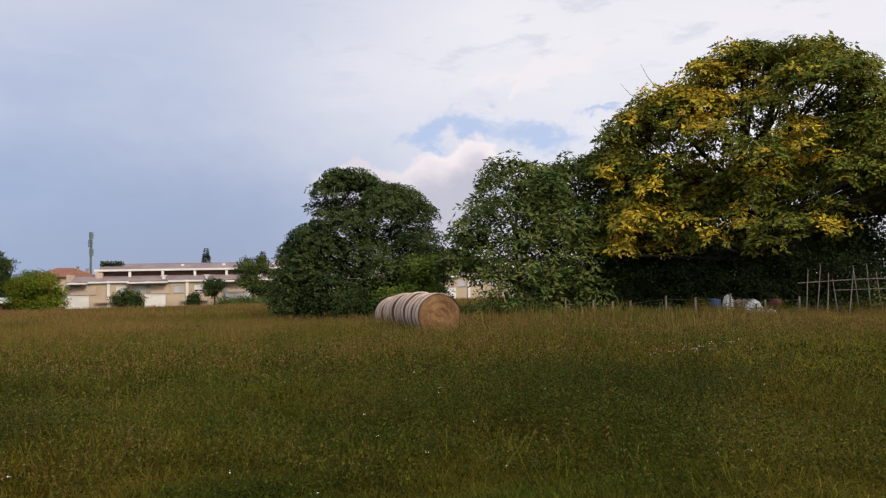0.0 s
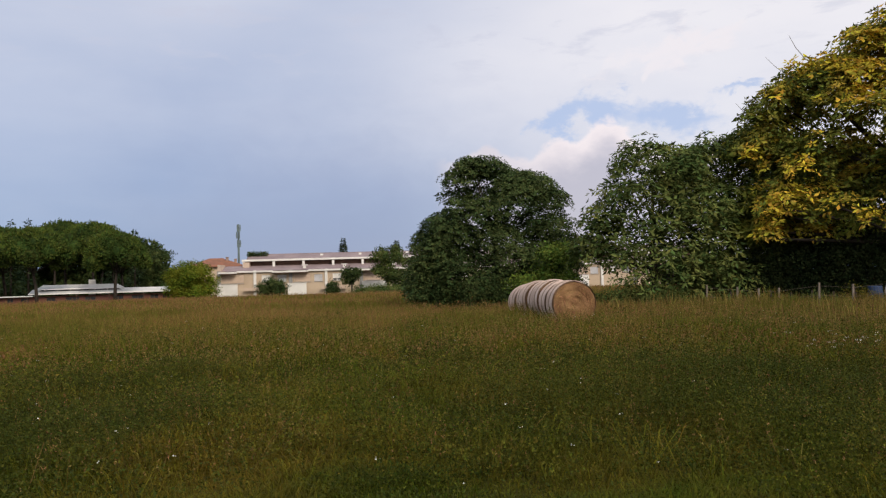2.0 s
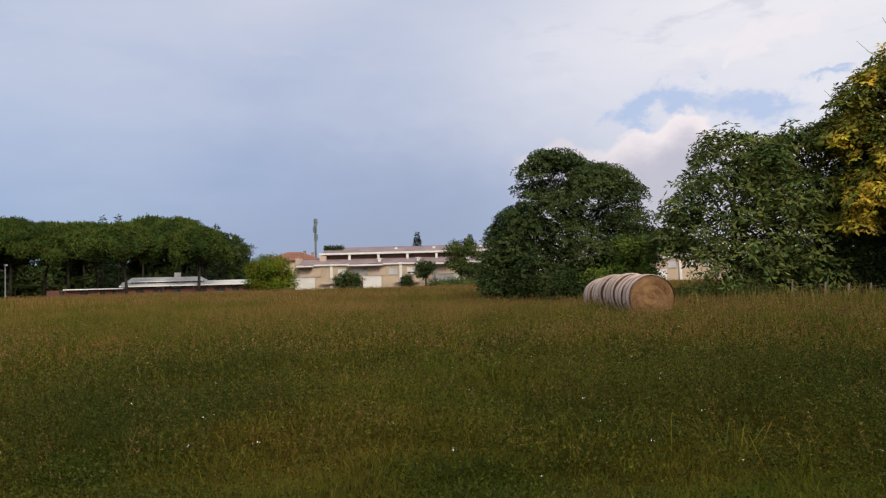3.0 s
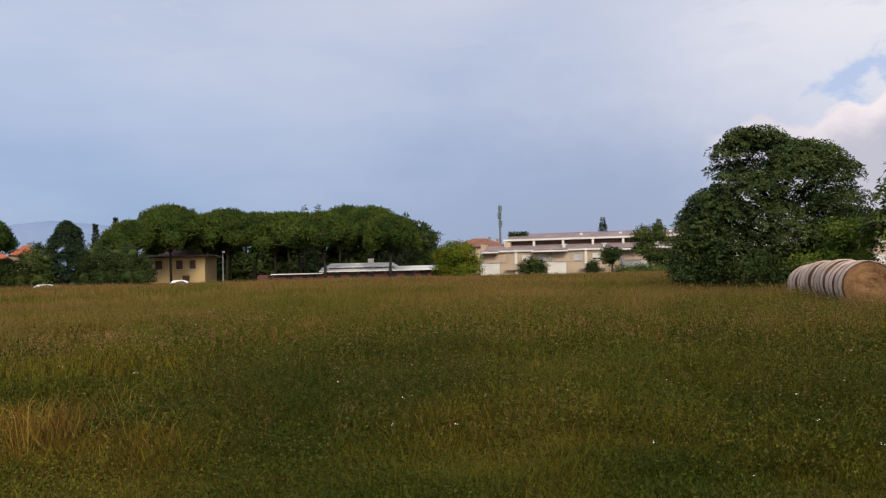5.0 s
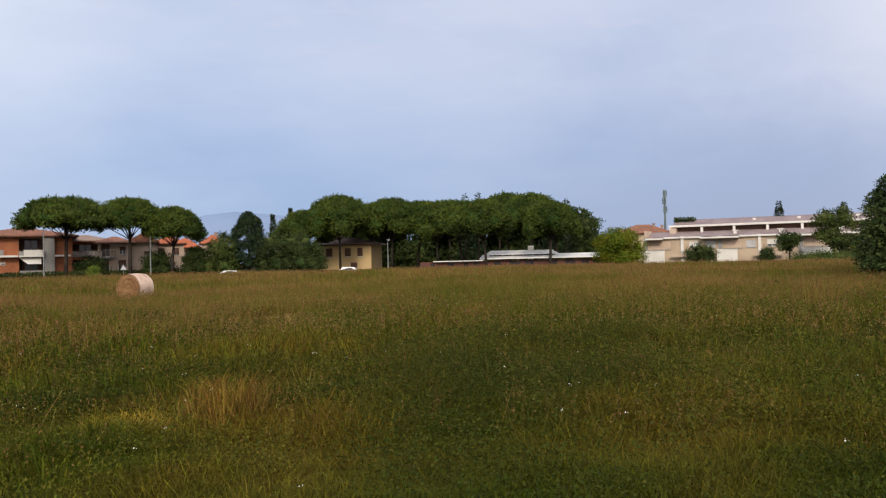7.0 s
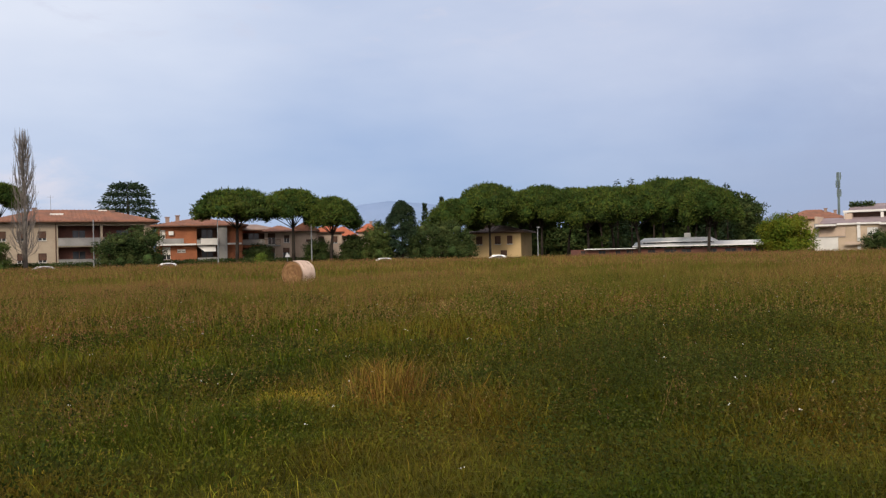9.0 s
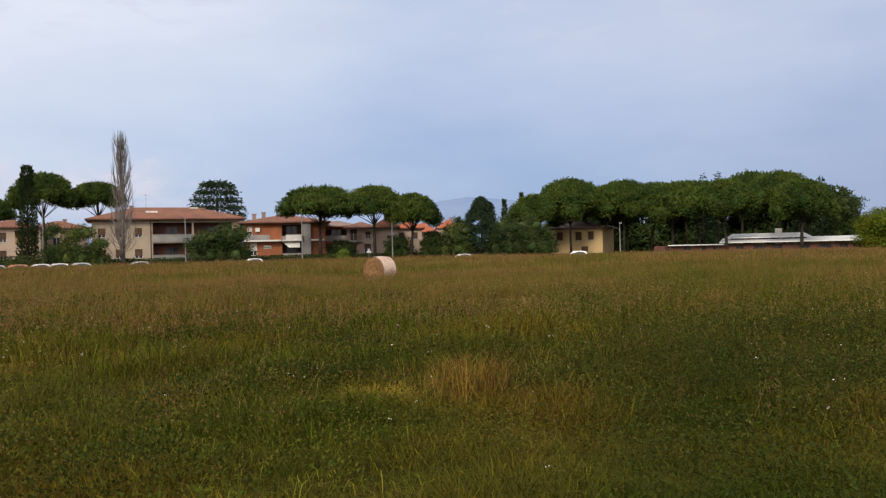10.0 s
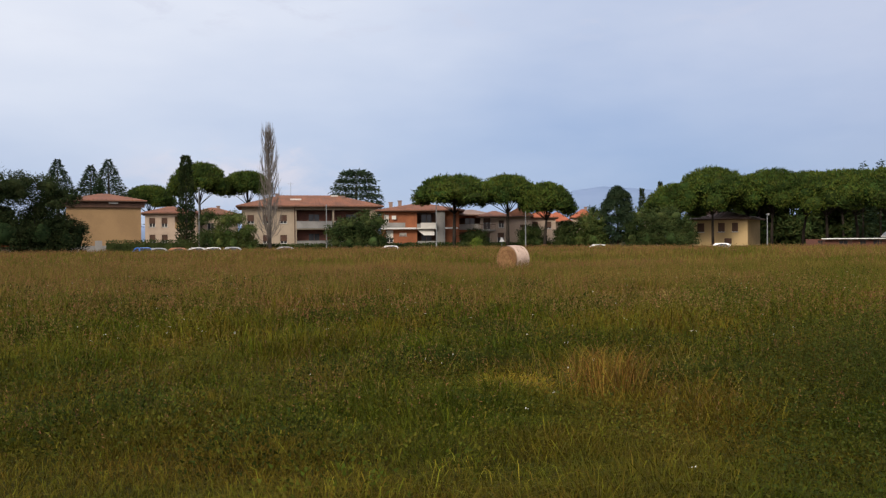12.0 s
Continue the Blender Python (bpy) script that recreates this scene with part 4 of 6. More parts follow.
tree("dark_tree", stand(-32.0, 48), "dark green tree behind a yellowing one", M_LEAF_DARK, 13.0, 2.0, 4.6, n=18, clumps=1500, per=11, leaf=0.32, spread=0.32, trunk=0.25, hollow=0.3)
tree("dark_tree", stand(-25.0, 51), "dark green tree behind a yellowing one", M_LEAF_DARK, 11.5, 1.0, 5.2, n=20, clumps=1500, per=11, leaf=0.34, spread=0.32, trunk=0.25, hollow=0.3)
tree("dark_tree", stand(-16.5, 50), "dark green tree behind a yellowing one", M_LEAF_DARK, 9.5, 1.0, 5.0, n=20, clumps=1500, per=11, leaf=0.34, spread=0.32, trunk=0.25, hollow=0.3)
for i, (a, h, rx) in enumerate(((-9.5, 2.8, 2.2), (-13.0, 4.8, 2.6), (-17.0, 5.8, 2.9), (-21.0, 6.2, 3.0), (-25.0, 5.8, 2.9), (-29.0, 5.0, 2.7), (-33.5, 4.6, 2.6))):
    bush(a, 46.5 + (i % 2), h, rx, M_LEAF_DARK, "dark thicket shrub in the shade under trees", 330, 11, 0.24, group="thicket under the trees", n=8)
# near-black leaf colour here paints the shade below the big crown
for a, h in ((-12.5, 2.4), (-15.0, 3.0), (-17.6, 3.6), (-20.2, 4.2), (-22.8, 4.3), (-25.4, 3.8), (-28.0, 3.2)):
    bush(a, 41.5, h, 1.5, M_EVERGREEN_AND_SHADE, "shrub coloured near-black for the deep shade under trees", 200, 11, 0.18, group="thicket under the trees")
for a, h, rx in ((-2.6, 1.3, 0.9), (-4.2, 1.4, 0.8), (-6.6, 1.2, 0.9)):
    bush(a, 37.5, h, rx, M_LEAF_MID, "scrubby bush on the meadow edge", 130, 10, 0.14)
for i in range(17):
    bush(-9.2 - 1.28 * i, 37.9 + 0.25 * (i % 3), (0.55, 0.8, 0.62, 0.95)[i % 4], (0.55, 0.7, 0.6)[i % 3], (M_LEAF_MID, M_LEAF_DARK, M_LEAF_MID, M_WEED)[i % 4], "low leafy weeds along a garden fence", 34, 10, 0.11, "weed_clump", "weeds along the fence", 3)
# by the terrace of flats
bush(28.0, 121, 6.2, 4.0, M_LEAF_LIME, "rounded lime green bush on the field edge", 700, 12, 0.34)
bush(22.3, 126, 3.2, 2.4, M_LEAF_DARK, "round dark bush before a terrace", 260, 11, 0.3)
bush(18.0, 126, 2.4, 1.2, M_LEAF_DARK, "small dark bush before a terrace", 120, 10, 0.26)
tree("garden_tree", stand(16.6, 126), "small dark tree before a terrace", M_LEAF_DARK, 4.7, 1.4, 1.9, n=8, clumps=240, per=10, leaf=0.34, trunk=0.12)
tree("garden_tree", stand(13.9, 124), "green garden tree taller than a terrace", M_LEAF_MID, 8.0, 1.6, 3.2, n=14, clumps=600, per=10, leaf=0.36, trunk=0.18, spread=0.3)
bush(12.9, 122, 4.0, 1.8, M_LEAF_DARK, "dark bush beside a garden tree", 220, 10, 0.3)
bush(11.9, 112, 3.0, 1.6, M_LEAF_LIME, "lime green bush on the field edge", 220, 10, 0.28)
bush(14.4, 108, 1.5, 4.6, M_LEAF_MID, "low rough green hump of brambles", 300, 10, 0.26, ry=1.6)
cone_tree("cypress", 17.15, 200, 13.6, 2.3, M_CYPRESS, "dark cypress behind a terrace", 0, 3000, 0.6, 0.1, power=0.7)
cone_tree("cypress", 13.2, 200, 12.6, 2.6, M_CYPRESS, "dark cypress behind a terrace", 0, 3000, 0.6, 0.1, power=0.7)
bush(29.6, 150, 6.2, 3.0, M_LEAF_DARK, "dark tree far behind a lime bush", 260, 11, 0.4)
# the umbrella pine grove
for a, d, h, rx in ((50.9, 130, 10.0, 4.6), (48.4, 130, 12.5, 5.2), (46.2, 136, 11.6, 4.6), (44.6, 131, 12.0, 4.8), (42.7, 134, 11.6, 4.8), (41.2, 130, 11.2, 4.8), (39.4, 134, 11.6, 4.8), (37.6, 117.5, 10.4, 4.5),
                    (35.9, 134, 12.6, 5.0), (34.2, 129, 12.0, 4.8), (32.9, 117.5, 9.8, 3.7), (32.4, 131, 10.0, 3.6), (45.4, 156, 13.2, 4.6), (40.2, 156, 13.4, 4.8), (36.6, 155, 13.8, 4.6), (33.8, 155, 13.0, 4.2)):
    umbrella_pine(a, d, h, rx * 1.22, "grove of umbrella pines", rng.uniform(-0.6, 0.6), deep=h * 0.52)
for a, h in ((39.1, 14.4), (38.1, 14.6), (33.0, 14.0), (31.6, 13.0)):
    cone_tree("fir", a, 154, h, 2.0, M_FIR, "dark fir rising above a pine grove", 10, 900, 0.7, 0.3)
bush(30.0, 138, 9.0, 3.4, M_LEAF_DARK, "dark round tree at the end of a grove", 380, 11, 0.4)
for i, a in enumerate(np.arange(31.0, 50.5, 1.3)):
    bush(float(a), 158 + 3 * (i % 3), 12.0 + (i * 7 % 3) * 0.5, 4.4, M_LEAF_DARK, "dark undergrowth behind a pine grove", 260, 15, 0.8, group="undergrowth of the grove")
# between the grove and the houses
bough_tree("fir", stand(54.95, 120), "dense dark fir on the field edge",
           crown_boughs(((-2.9, 1.6), (-2.5, 4.4), (-2.1, 7.0), (-1.5, 7.4), (-0.9, 8.9), (0.0, 9.5), (0.8, 8.8), (1.6, 8.2), (2.2, 5.4), (2.8, 1.6)), 0.2, 2.2, 70, 0.45, 0.85, 0.35),
           M_FIR, 0.26, 0.16, sprays=260, per=6, stretch=0.4, droop=0.1, squash=1.1, loose=0.25)
cone_tree("cypress", 53.2, 165, 11.4, 0.9, M_CYPRESS, "slim dark cypress above garden shrubs", 0, 1200, 0.6, 0.0, power=0.5)
cone_tree("cypress", 51.95, 165, 12.6, 0.9, M_CYPRESS, "slim dark cypress above garden shrubs", 0, 1200, 0.6, 0.0, power=0.5)
cone_tree("cypress", 52.5, 168, 10.2, 0.8, M_CYPRESS, "slim dark cypress above garden shrubs", 0, 900, 0.6, 0.0, power=0.5)
for a, h, rx, mat in ((58.6, 4.4, 2.0, M_LEAF_DARK), (57.0, 5.6, 3.0, M_LEAF_MID), (53.2, 6.2, 3.0, M_LEAF_DARK), (51.6, 6.6, 3.4, M_LEAF_DARK), (50.7, 5.0, 2.6, M_LEAF_DARK)):
    bush(a, 119, h, rx, mat, "dense dark green shrub along a road", 420, 11, 0.3, group="shrubs along the road")
bush(56.6, 140, 7.4, 2.2, M_LEAF_DARK, "grey green tree behind shrubs", 240, 10, 0.36)
for a, d, h, rx, lean in ((66.9, 116, 11.0, 7.1, 0.3), (62.9, 117, 11.0, 5.2, -0.3), (60.2, 117, 9.7, 4.5, 0.3)):
    umbrella_pine(a, d, h, rx, "row of umbrella pines by the road", lean, 0.3, deep=4.6)
bush(61.0, 119, 4.0, 2.6, M_LEAF_DARK, "round dark bush under pines", 300, 11, 0.28)
bush(65.3, 119, 3.4, 2.3, M_LEAF_DARK, "round dark bush under pines", 260, 11, 0.28)
bush(65.2, 113, 1.8, 0.8, M_LEAF_FRESH, "small fresh green bush", 90, 10, 0.2)
bush(74.9, 112, 5.2, 2.8, M_LEAF_DARK, "dark green bush before flats", 420, 11, 0.28)
bush(73.2, 112, 6.1, 3.2, M_LEAF_DARK, "broad dark green bush before flats", 520, 11, 0.28)
cone_tree("cedar", 74.1, 165, 16.4, 7.0, M_FIR, "dark blue cedar with level boughs", 8, 8500, 0.7, 0.04, power=0.30, base=4.0, spread=0.22)
bush(83.2, 112, 6.0, 2.6, M_LEAF_MID, "green shrub beside a bare poplar", 420, 11, 0.26)
bush(84.6, 113, 6.4, 1.8, M_LEAF_DARK, "dark leafy shrub with pale flowers", 300, 11, 0.24)
bush(81.9, 111, 5.0, 1.6, M_LEAF_MID, "green shrub beside a bare poplar", 260, 11, 0.24)
cone_tree("cypress", 86.1, 118, 13.7, 1.25, M_CYPRESS, "tall dark cypress column", 0, 3600, 0.5, 0.0, power=0.28)
umbrella_pine(85.1, 138, 14.8, 5.4, "pines behind the flats", 0.3, 0.3, 5.6)
umbrella_pine(81.9, 142, 13.8, 4.9, "pines behind the flats", -0.3, 0.3, 4.2)
umbrella_pine(88.6, 165, 12.6, 5.4, "pines behind the flats", 0.4, 0.3, 4.4)
cone_tree("fir", 94.2, 150, 15.8, 5.4, M_FIR, "dark fir behind a tan house", 8, 5200, 0.55, 0.15, power=0.85, base=5.0)
cone_tree("fir", 91.1, 150, 16.2, 5.6, M_FIR, "dark fir behind a tan house", 8, 5200, 0.55, 0.15, power=0.85, base=5.0)
cone_tree("fir", 92.2, 152, 15.2, 5.2, M_FIR, "dark fir behind a tan house", 8, 5200, 0.55, 0.15, power=0.85, base=5.0)
for a, h, rx in ((97.8, 11.2, 4.4), (95.6, 10.6, 3.4), (94.1, 8.6, 2.6), (100.5, 11.0, 4.2)):
    bush(a, 101, h, rx * 1.15, M_EVERGREEN_AND_SHADE, "tall dense dark evergreen shrub", 620, 12, 0.28, group="dark evergreens")


def bare_poplar(az, d, height):
    """Leafless, upswept twigs round a straight stem."""
    root = thing("bare_poplar", stand(az, d), "tall leafless poplar with upswept grey twigs", "tree")
    stem = Shape().tube([(0, 0, -0.3), (0.1, 0, height * 0.4), (-0.1, 0.05, height * 0.75), (0.05, 0, height)], [0.30, 0.20, 0.11, 0.02], 7)
    part("trunk", stem, M_TWIG, root, "", True)
    twigs = Shape()
    for i in range(210):
        t = 0.06 + 0.82 * (i / 210) + rng.uniform(-0.03, 0.03)
        a = rng.uniform(0, 2 * math.pi)
        out = rng.uniform(0.35, 1.7) * (1.2 - 0.75 * t)
        z, up = height * t, rng.uniform(2.5, 6.0)
        c, s = math.cos(a), math.sin(a)
        top = min(z + up, height * rng.uniform(0.93, 1.01))
        twigs.tube([(0, 0, z), (c * out * 0.7, s * out * 0.7, z + (top - z) * 0.25), (c * out, s * out, z + (top - z) * 0.6), (c * out * 0.9, s * out * 0.9, top)], [0.05, 0.042, 0.03, 0.012], 3)
        twigs.tube([(c * out * 0.7, s * out * 0.7, z + (top - z) * 0.25), (c * out * 1.25, s * out * 1.25, z + (top - z) * 0.7)], [0.03, 0.012], 3)
    part("crown", twigs, M_TWIG, root)


bare_poplar(80.4, 114, 18.6)


# ---- buildings ----
def frame_at(az, d, turn=0.0, z=0.0):
    return Matrix.Translation(at(az, d, z)) @ pose(0, 0, 0, 0, 0, az + turn)


def wall(x0, x1, h, openings, thick=0.35, y=0.0):
    """A wall along x in one piece, with real openings (x0, z0, x1, z1), front at y."""
    s = Shape()
    xs = sorted({x0, x1, *(v for o in openings for v in (o[0], o[2]))})
    zs = sorted({0.0, h, *(v for o in openings for v in (o[1], o[3]))})
    nx, nz = len(xs), len(zs)
    s.v = [(x, yy, z) for yy in (y, y + thick) for z in zs for x in xs]
    front = lambda i, j: j * nx + i
    back = lambda i, j: nx * nz + j * nx + i

    def solid(i, j):
        if not (0 <= i < nx - 1 and 0 <= j < nz - 1):
            return False
        cx, cz = (xs[i] + xs[i + 1]) / 2, (zs[j] + zs[j + 1]) / 2
        return not any(o[0] < cx < o[2] and o[1] < cz < o[3] for o in openings)
    for i in range(nx - 1):
        for j in range(nz - 1):
            if not solid(i, j):
                continue
            s.f.append((front(i, j), front(i + 1, j), front(i + 1, j + 1), front(i, j + 1)))
            s.f.append((back(i, j), back(i, j + 1), back(i + 1, j + 1), back(i + 1, j)))
            if not solid(i - 1, j):
                s.f.append((front(i, j), front(i, j + 1), back(i, j + 1), back(i, j)))
            if not solid(i + 1, j):
                s.f.append((front(i + 1, j), back(i + 1, j), back(i + 1, j + 1), front(i + 1, j + 1)))
            if not solid(i, j - 1):
                s.f.append((front(i, j), back(i, j), back(i + 1, j), front(i + 1, j)))
            if not solid(i, j + 1):
                s.f.append((front(i, j + 1), front(i + 1, j + 1), back(i + 1, j + 1), back(i, j + 1)))
    return s


def window(root, x0, z0, x1, z1, y=0.0, shutter=None, sill=True, frame_mat=None):
    """Frame, pane, sill, and a roller shutter drawn part of the way down."""
    s = Shape()
    b, yy = 0.07, y + 0.16
    s.box(x0, yy, z0, x0 + b, yy + 0.07, z1).box(x1 - b, yy, z0, x1, yy + 0.07, z1)
    s.box(x0 + b, yy, z0, x1 - b, yy + 0.07, z0 + b).box(x0 + b, yy, z1 - b, x1 - b, yy + 0.07, z1)
    s.box((x0 + x1) / 2 - 0.04, yy - 0.01, z0 + b, (x0 + x1) / 2 + 0.04, yy + 0.06, z1 - b)
    win = part("window", s, frame_mat or M_WHITE, root)
    part("pane", Shape().box(x0 + b, yy + 0.08, z0 + b, x1 - b, yy + 0.10, z1 - b), M_GLASS, win, "dark window glass")
    if sill:
        part("sill", Shape().box(x0 - 0.1, y - 0.09, z0 - 0.07, x1 + 0.1, y + 0.15, z0 - 0.004), M_GREY, win)
    if shutter:
        sh, down = Shape(), shutter[1]
        n = max(3, int((z1 - z0) * down / 0.16))
        for i in range(n + 1):                      # ribbed slats in one folded sheet
            zz = z1 - (z1 - z0) * down * i / n
            for k, off in ((0.0, 0.06), (-0.02, 0.095)):
                sh.v += [(x0 + 0.02, y + off, zz + k), (x1 - 0.02, y + off, zz + k)]
        for i in range(2 * n + 1):
            sh.f.append((2 * i, 2 * i + 1, 2 * i + 3, 2 * i + 2))
        part("shutter", sh, shutter[0], win, "lowered slatted shutter")


def pitched_roof(root, w, dep, z, rise_h, over, mat, hip=True, along_x=True, label="", thick=0.22, y0=0.0):
    """Hipped or gabled roof with thickness, tile courses and an eaves board."""
    s = Shape()
    x0, x1, ya, yb = -w / 2 - over, w / 2 + over, y0 - over, y0 + dep + over
    mid = (ya + yb) / 2
    inset = min((yb - ya) / 2, (x1 - x0) / 2 * 0.9) if hip else 0.0
    if along_x:
        r0, r1 = (x0 + inset, mid, z + rise_h), (x1 - inset, mid, z + rise_h)
    else:
        m = (x0 + x1) / 2
        inset = min((x1 - x0) / 2, (yb - ya) / 2 * 0.9) if hip else 0.0
        r0, r1 = (m, ya + inset, z + rise_h), (m, yb - inset, z + rise_h)
    a, b, c, d = (x0, ya, z), (x1, ya, z), (x1, yb, z), (x0, yb, z)
    lift = Vector((0, 0, thick))
    up = lambda p: tuple(Vector(p) + lift)
    if along_x:
        tops = [(a, b, r1, r0), (b, c, r1), (c, d, r0, r1), (d, a, r0)]
    else:
        tops = [(a, b, r0), (b, c, r1, r0), (c, d, r1), (d, a, r0, r1)]
    for q in tops:
        s.face(*[up(p) for p in q])
    for p, q in ((a, b), (b, c), (c, d), (d, a)):
        s.face(p, q, up(q), up(p))
    s.face(d, c, b, a)
    roof = part("roof", s, mat, root, label)
    # courses of tiles as low ribs that run down the front slope
    ribs = Shape()
    if along_x:
        n = max(6, int((x1 - x0) / 0.55))
        for i in range(n):
            x = x0 + (x1 - x0) * (i + 0.5) / n
            reach = 1.0
            if hip:
                reach = min(1.0, (x - x0) / max(inset, 0.01), (x1 - x) / max(inset, 0.01))
            if reach < 0.06:
                continue
            top = (x, ya + (mid - ya) * reach, z + rise_h * reach + thick + 0.02)
            ribs.tube([(x, ya - 0.03, z + thick + 0.02), top], [0.07, 0.07], 4)
        part("tile_courses", ribs, mat, roof)
    part("gutter", Shape().tube([(x0, ya - 0.07, z + 0.05), (x1, ya - 0.07, z + 0.05)], [0.075, 0.075], 6), M_BROWN, roof, "brown eaves gutter")
    return roof


def chimney(root, x, y, z, h=1.0, mat=None):
    s = Shape().box(x - 0.3, y - 0.3, z, x + 0.3, y + 0.3, z + h).box(x - 0.4, y - 0.4, z + h, x + 0.4, y + 0.4, z + h + 0.12)
    part("chimney", s, mat or M_TILE_DULL, root)


def shell(root, w, dep, h, openings, mat, side_mat=None, label="", thick=0.35):
    """Front wall with openings, plain side and back walls, floor slab of the attic."""
    part("wall", wall(-w / 2, w / 2, h, openings, thick), mat, root, label)
    for x in (-w / 2, w / 2 - thick):
        part("wall", Shape().box(x, thick, 0, x + thick, dep, h), side_mat or mat, root)
    part("wall", Shape().box(-w / 2 + thick, dep - thick, 0, w / 2 - thick, dep, h), side_mat or mat, root)
    part("ceiling_slab", Shape().box(-w / 2 + thick, thick, h - 0.25, w / 2 - thick, dep - thick, h - 0.01), M_GREY, root)


def loggia(root, x0, z0, x1, z1, deep=1.6, back=None, parapet=None, rail_h=1.0, y=0.0):
    """A deep balcony recess: back wall with a glazed door, floor, parapet."""
    part("loggia_back", Shape().box(x0, y + deep, z0, x1, y + deep + 0.15, z1), back or M_BROWN, root)
    part("loggia_floor", Shape().box(x0, y + 0.02, z0 - 0.18, x1, y + deep, z0 - 0.005), M_GREY, root)
    win = part("glazed_door", Shape().box((x0 + x1) / 2 - 0.9, y + deep - 0.05, z0 + 0.02, (x0 + x1) / 2 + 0.9, y + deep - 0.01, z0 + 2.2), M_BROWN, root)
    for k in (-0.82, 0.05):
        part("pane", Shape().box((x0 + x1) / 2 + k, y + deep - 0.08, z0 + 0.12, (x0 + x1) / 2 + k + 0.77, y + deep - 0.055, z0 + 2.1), M_GLASS, win)
    s = Shape().box(x0, y - 0.12, z0 - 0.18, x1, y + 0.0, z0 + rail_h)
    s.box(x0 - 0.03, y - 0.17, z0 + rail_h, x1 + 0.03, y + 0.04, z0 + rail_h + 0.06)
    part("parapet", s, parapet or M_GREY, root, "balcony parapet")


def terrace():
    """Long flat-roofed terrace of flats in two set-back tiers."""
    d0, face = 134.0, 14.0
    root = thing("terrace_of_flats", frame_at(face, d0), "long two-tier beige terrace of flats with flat roofs", "building")
    x0, x1, h1, h2 = -28.4, 56.0, 4.35, 6.40
    bay, first = 6.05, -22.5
    openings, fittings = [], []
    pil = [first + bay * i for i in range(-1, 13)]
    for i, p in enumerate(pil[:-1]):
        a, b = p + 0.4, p + bay - 0.4
        if i % 2 == 0:
            o = (a + 0.2, 2.15, a + 2.9, 3.75) if i else (-28.2, 2.15, -24.4, 3.8)
            openings.append(o)
            fittings.append((o, (M_BEIGE, 0.96)))
            if i:
                o = (a + 3.6, 2.2, a + 5.0, 3.4)
                openings.append(o)
                fittings.append((o, (M_SHUTTER, 0.95)))
        else:
            for k in (0.7, 3.4):
                o = (a + k, 2.3, a + k + 1.5, 3.5)
                openings.append(o)
                fittings.append((o, (M_SHUTTER, 0.9) if k > 1 else (M_WHITE, 0.7)))
    part("wall", wall(x0, x1, h1 - 0.35, openings, 0.35), M_PEACH, root, "beige plastered wall")
    part("wall", Shape().box(x0, 0.35, 0, x0 + 0.35, 12, h1 - 0.35), M_PEACH, root)
    part("wall", Shape().box(x1 - 0.35, 0.35, 0, x1, 12, h1 - 0.35), M_PEACH, root)
    for o, sh in fittings:
        window(root, *o, shutter=sh)
    for p in pil:
        wide = 0.22 if (pil.index(p) % 2) else 0.3
        part("pilaster", Shape().box(p - wide, -0.28, 0, p + wide, -0.004, h1 - 0.02 - 0.35 * 0), M_WHITE if pil.index(p) % 2 else M_GREY, root)
    # deep canopies round every other pier, a flush white edge between them
    for i, p in enumerate(pil):
        a, b = max(x0, p - bay / 2 + 0.01), min(x1, p + bay / 2 - 0.01)
        if i % 2 == 0:
            part("canopy", Shape().box(a, -1.5, h1 - 0.50, b, 0.4, h1 - 0.22), M_WHITE, root, "projecting white canopy")
            # added dark brown strip that stands in for the shadow below the overhang
            part("canopy_soffit", Shape().box(a + 0.1, -1.4, h1 - 0.62, b - 0.1, -0.3, h1 - 0.504), M_BROWN, root, "dark strip painted as shade under the canopy")
        else:
            part("fascia", Shape().box(a, -0.45, h1 - 0.347, b, 0.4, h1 - 0.08), M_WHITE, root, "white roof edge")
    part("lower_roof", Shape().face((x0, 0.4, h1 - 0.1), (x1, 0.4, h1 - 0.1), (x1, 4.2, h1 + 0.9), (x0, 4.2, h1 + 0.9)).face((x0, 4.2, h1 + 0.9), (x1, 4.2, h1 + 0.9), (x1, 4.2, 0.0), (x0, 4.2, 0.0)), M_SHEET, root, "mauve roof sheeting")
    ux = -25.2
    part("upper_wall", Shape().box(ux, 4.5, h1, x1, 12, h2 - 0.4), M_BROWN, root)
    part("upper_fascia", Shape().box(ux - 0.1, 3.3, h2 - 0.38, x1, 4.6, h2 - 0.06), M_WHITE, root, "white upper roof edge")
    x = ux
    while x < x1:
        part("upper_post", Shape().box(x, 3.4, h1 + 0.5, x + 0.4, 3.9, h2 - 0.46), M_WHITE, root)
        x += 5.2
    part("upper_roof", Shape().box(ux, 4.62, h2 - 0.3, x1, 12.2, h2 - 0.05).face((ux + 0.4, 4.7, h2 - 0.04), (x1, 4.7, h2 - 0.04), (x1, 8.4, h2 + 1.0), (ux + 0.4, 8.4, h2 + 1.0)).face((x1, 12.0, h2 - 0.04), (ux + 0.4, 12.0, h2 - 0.04), (ux + 0.4, 8.4, h2 + 1.0), (x1, 8.4, h2 + 1.0)), M_SHEET, root, "mauve roof sheeting")
    part("roof_ridge", Shape().box(ux + 0.4, 8.3, h2 + 0.96, x1, 8.6, h2 + 1.06), M_SHEET, root)
    planting = np.stack([rng.uniform(ux + 0.2, ux + 3.8, 900), rng.normal(7.4, 0.4, 900), h2 + rng.uniform(0.2, 1.35, 900)], -1)
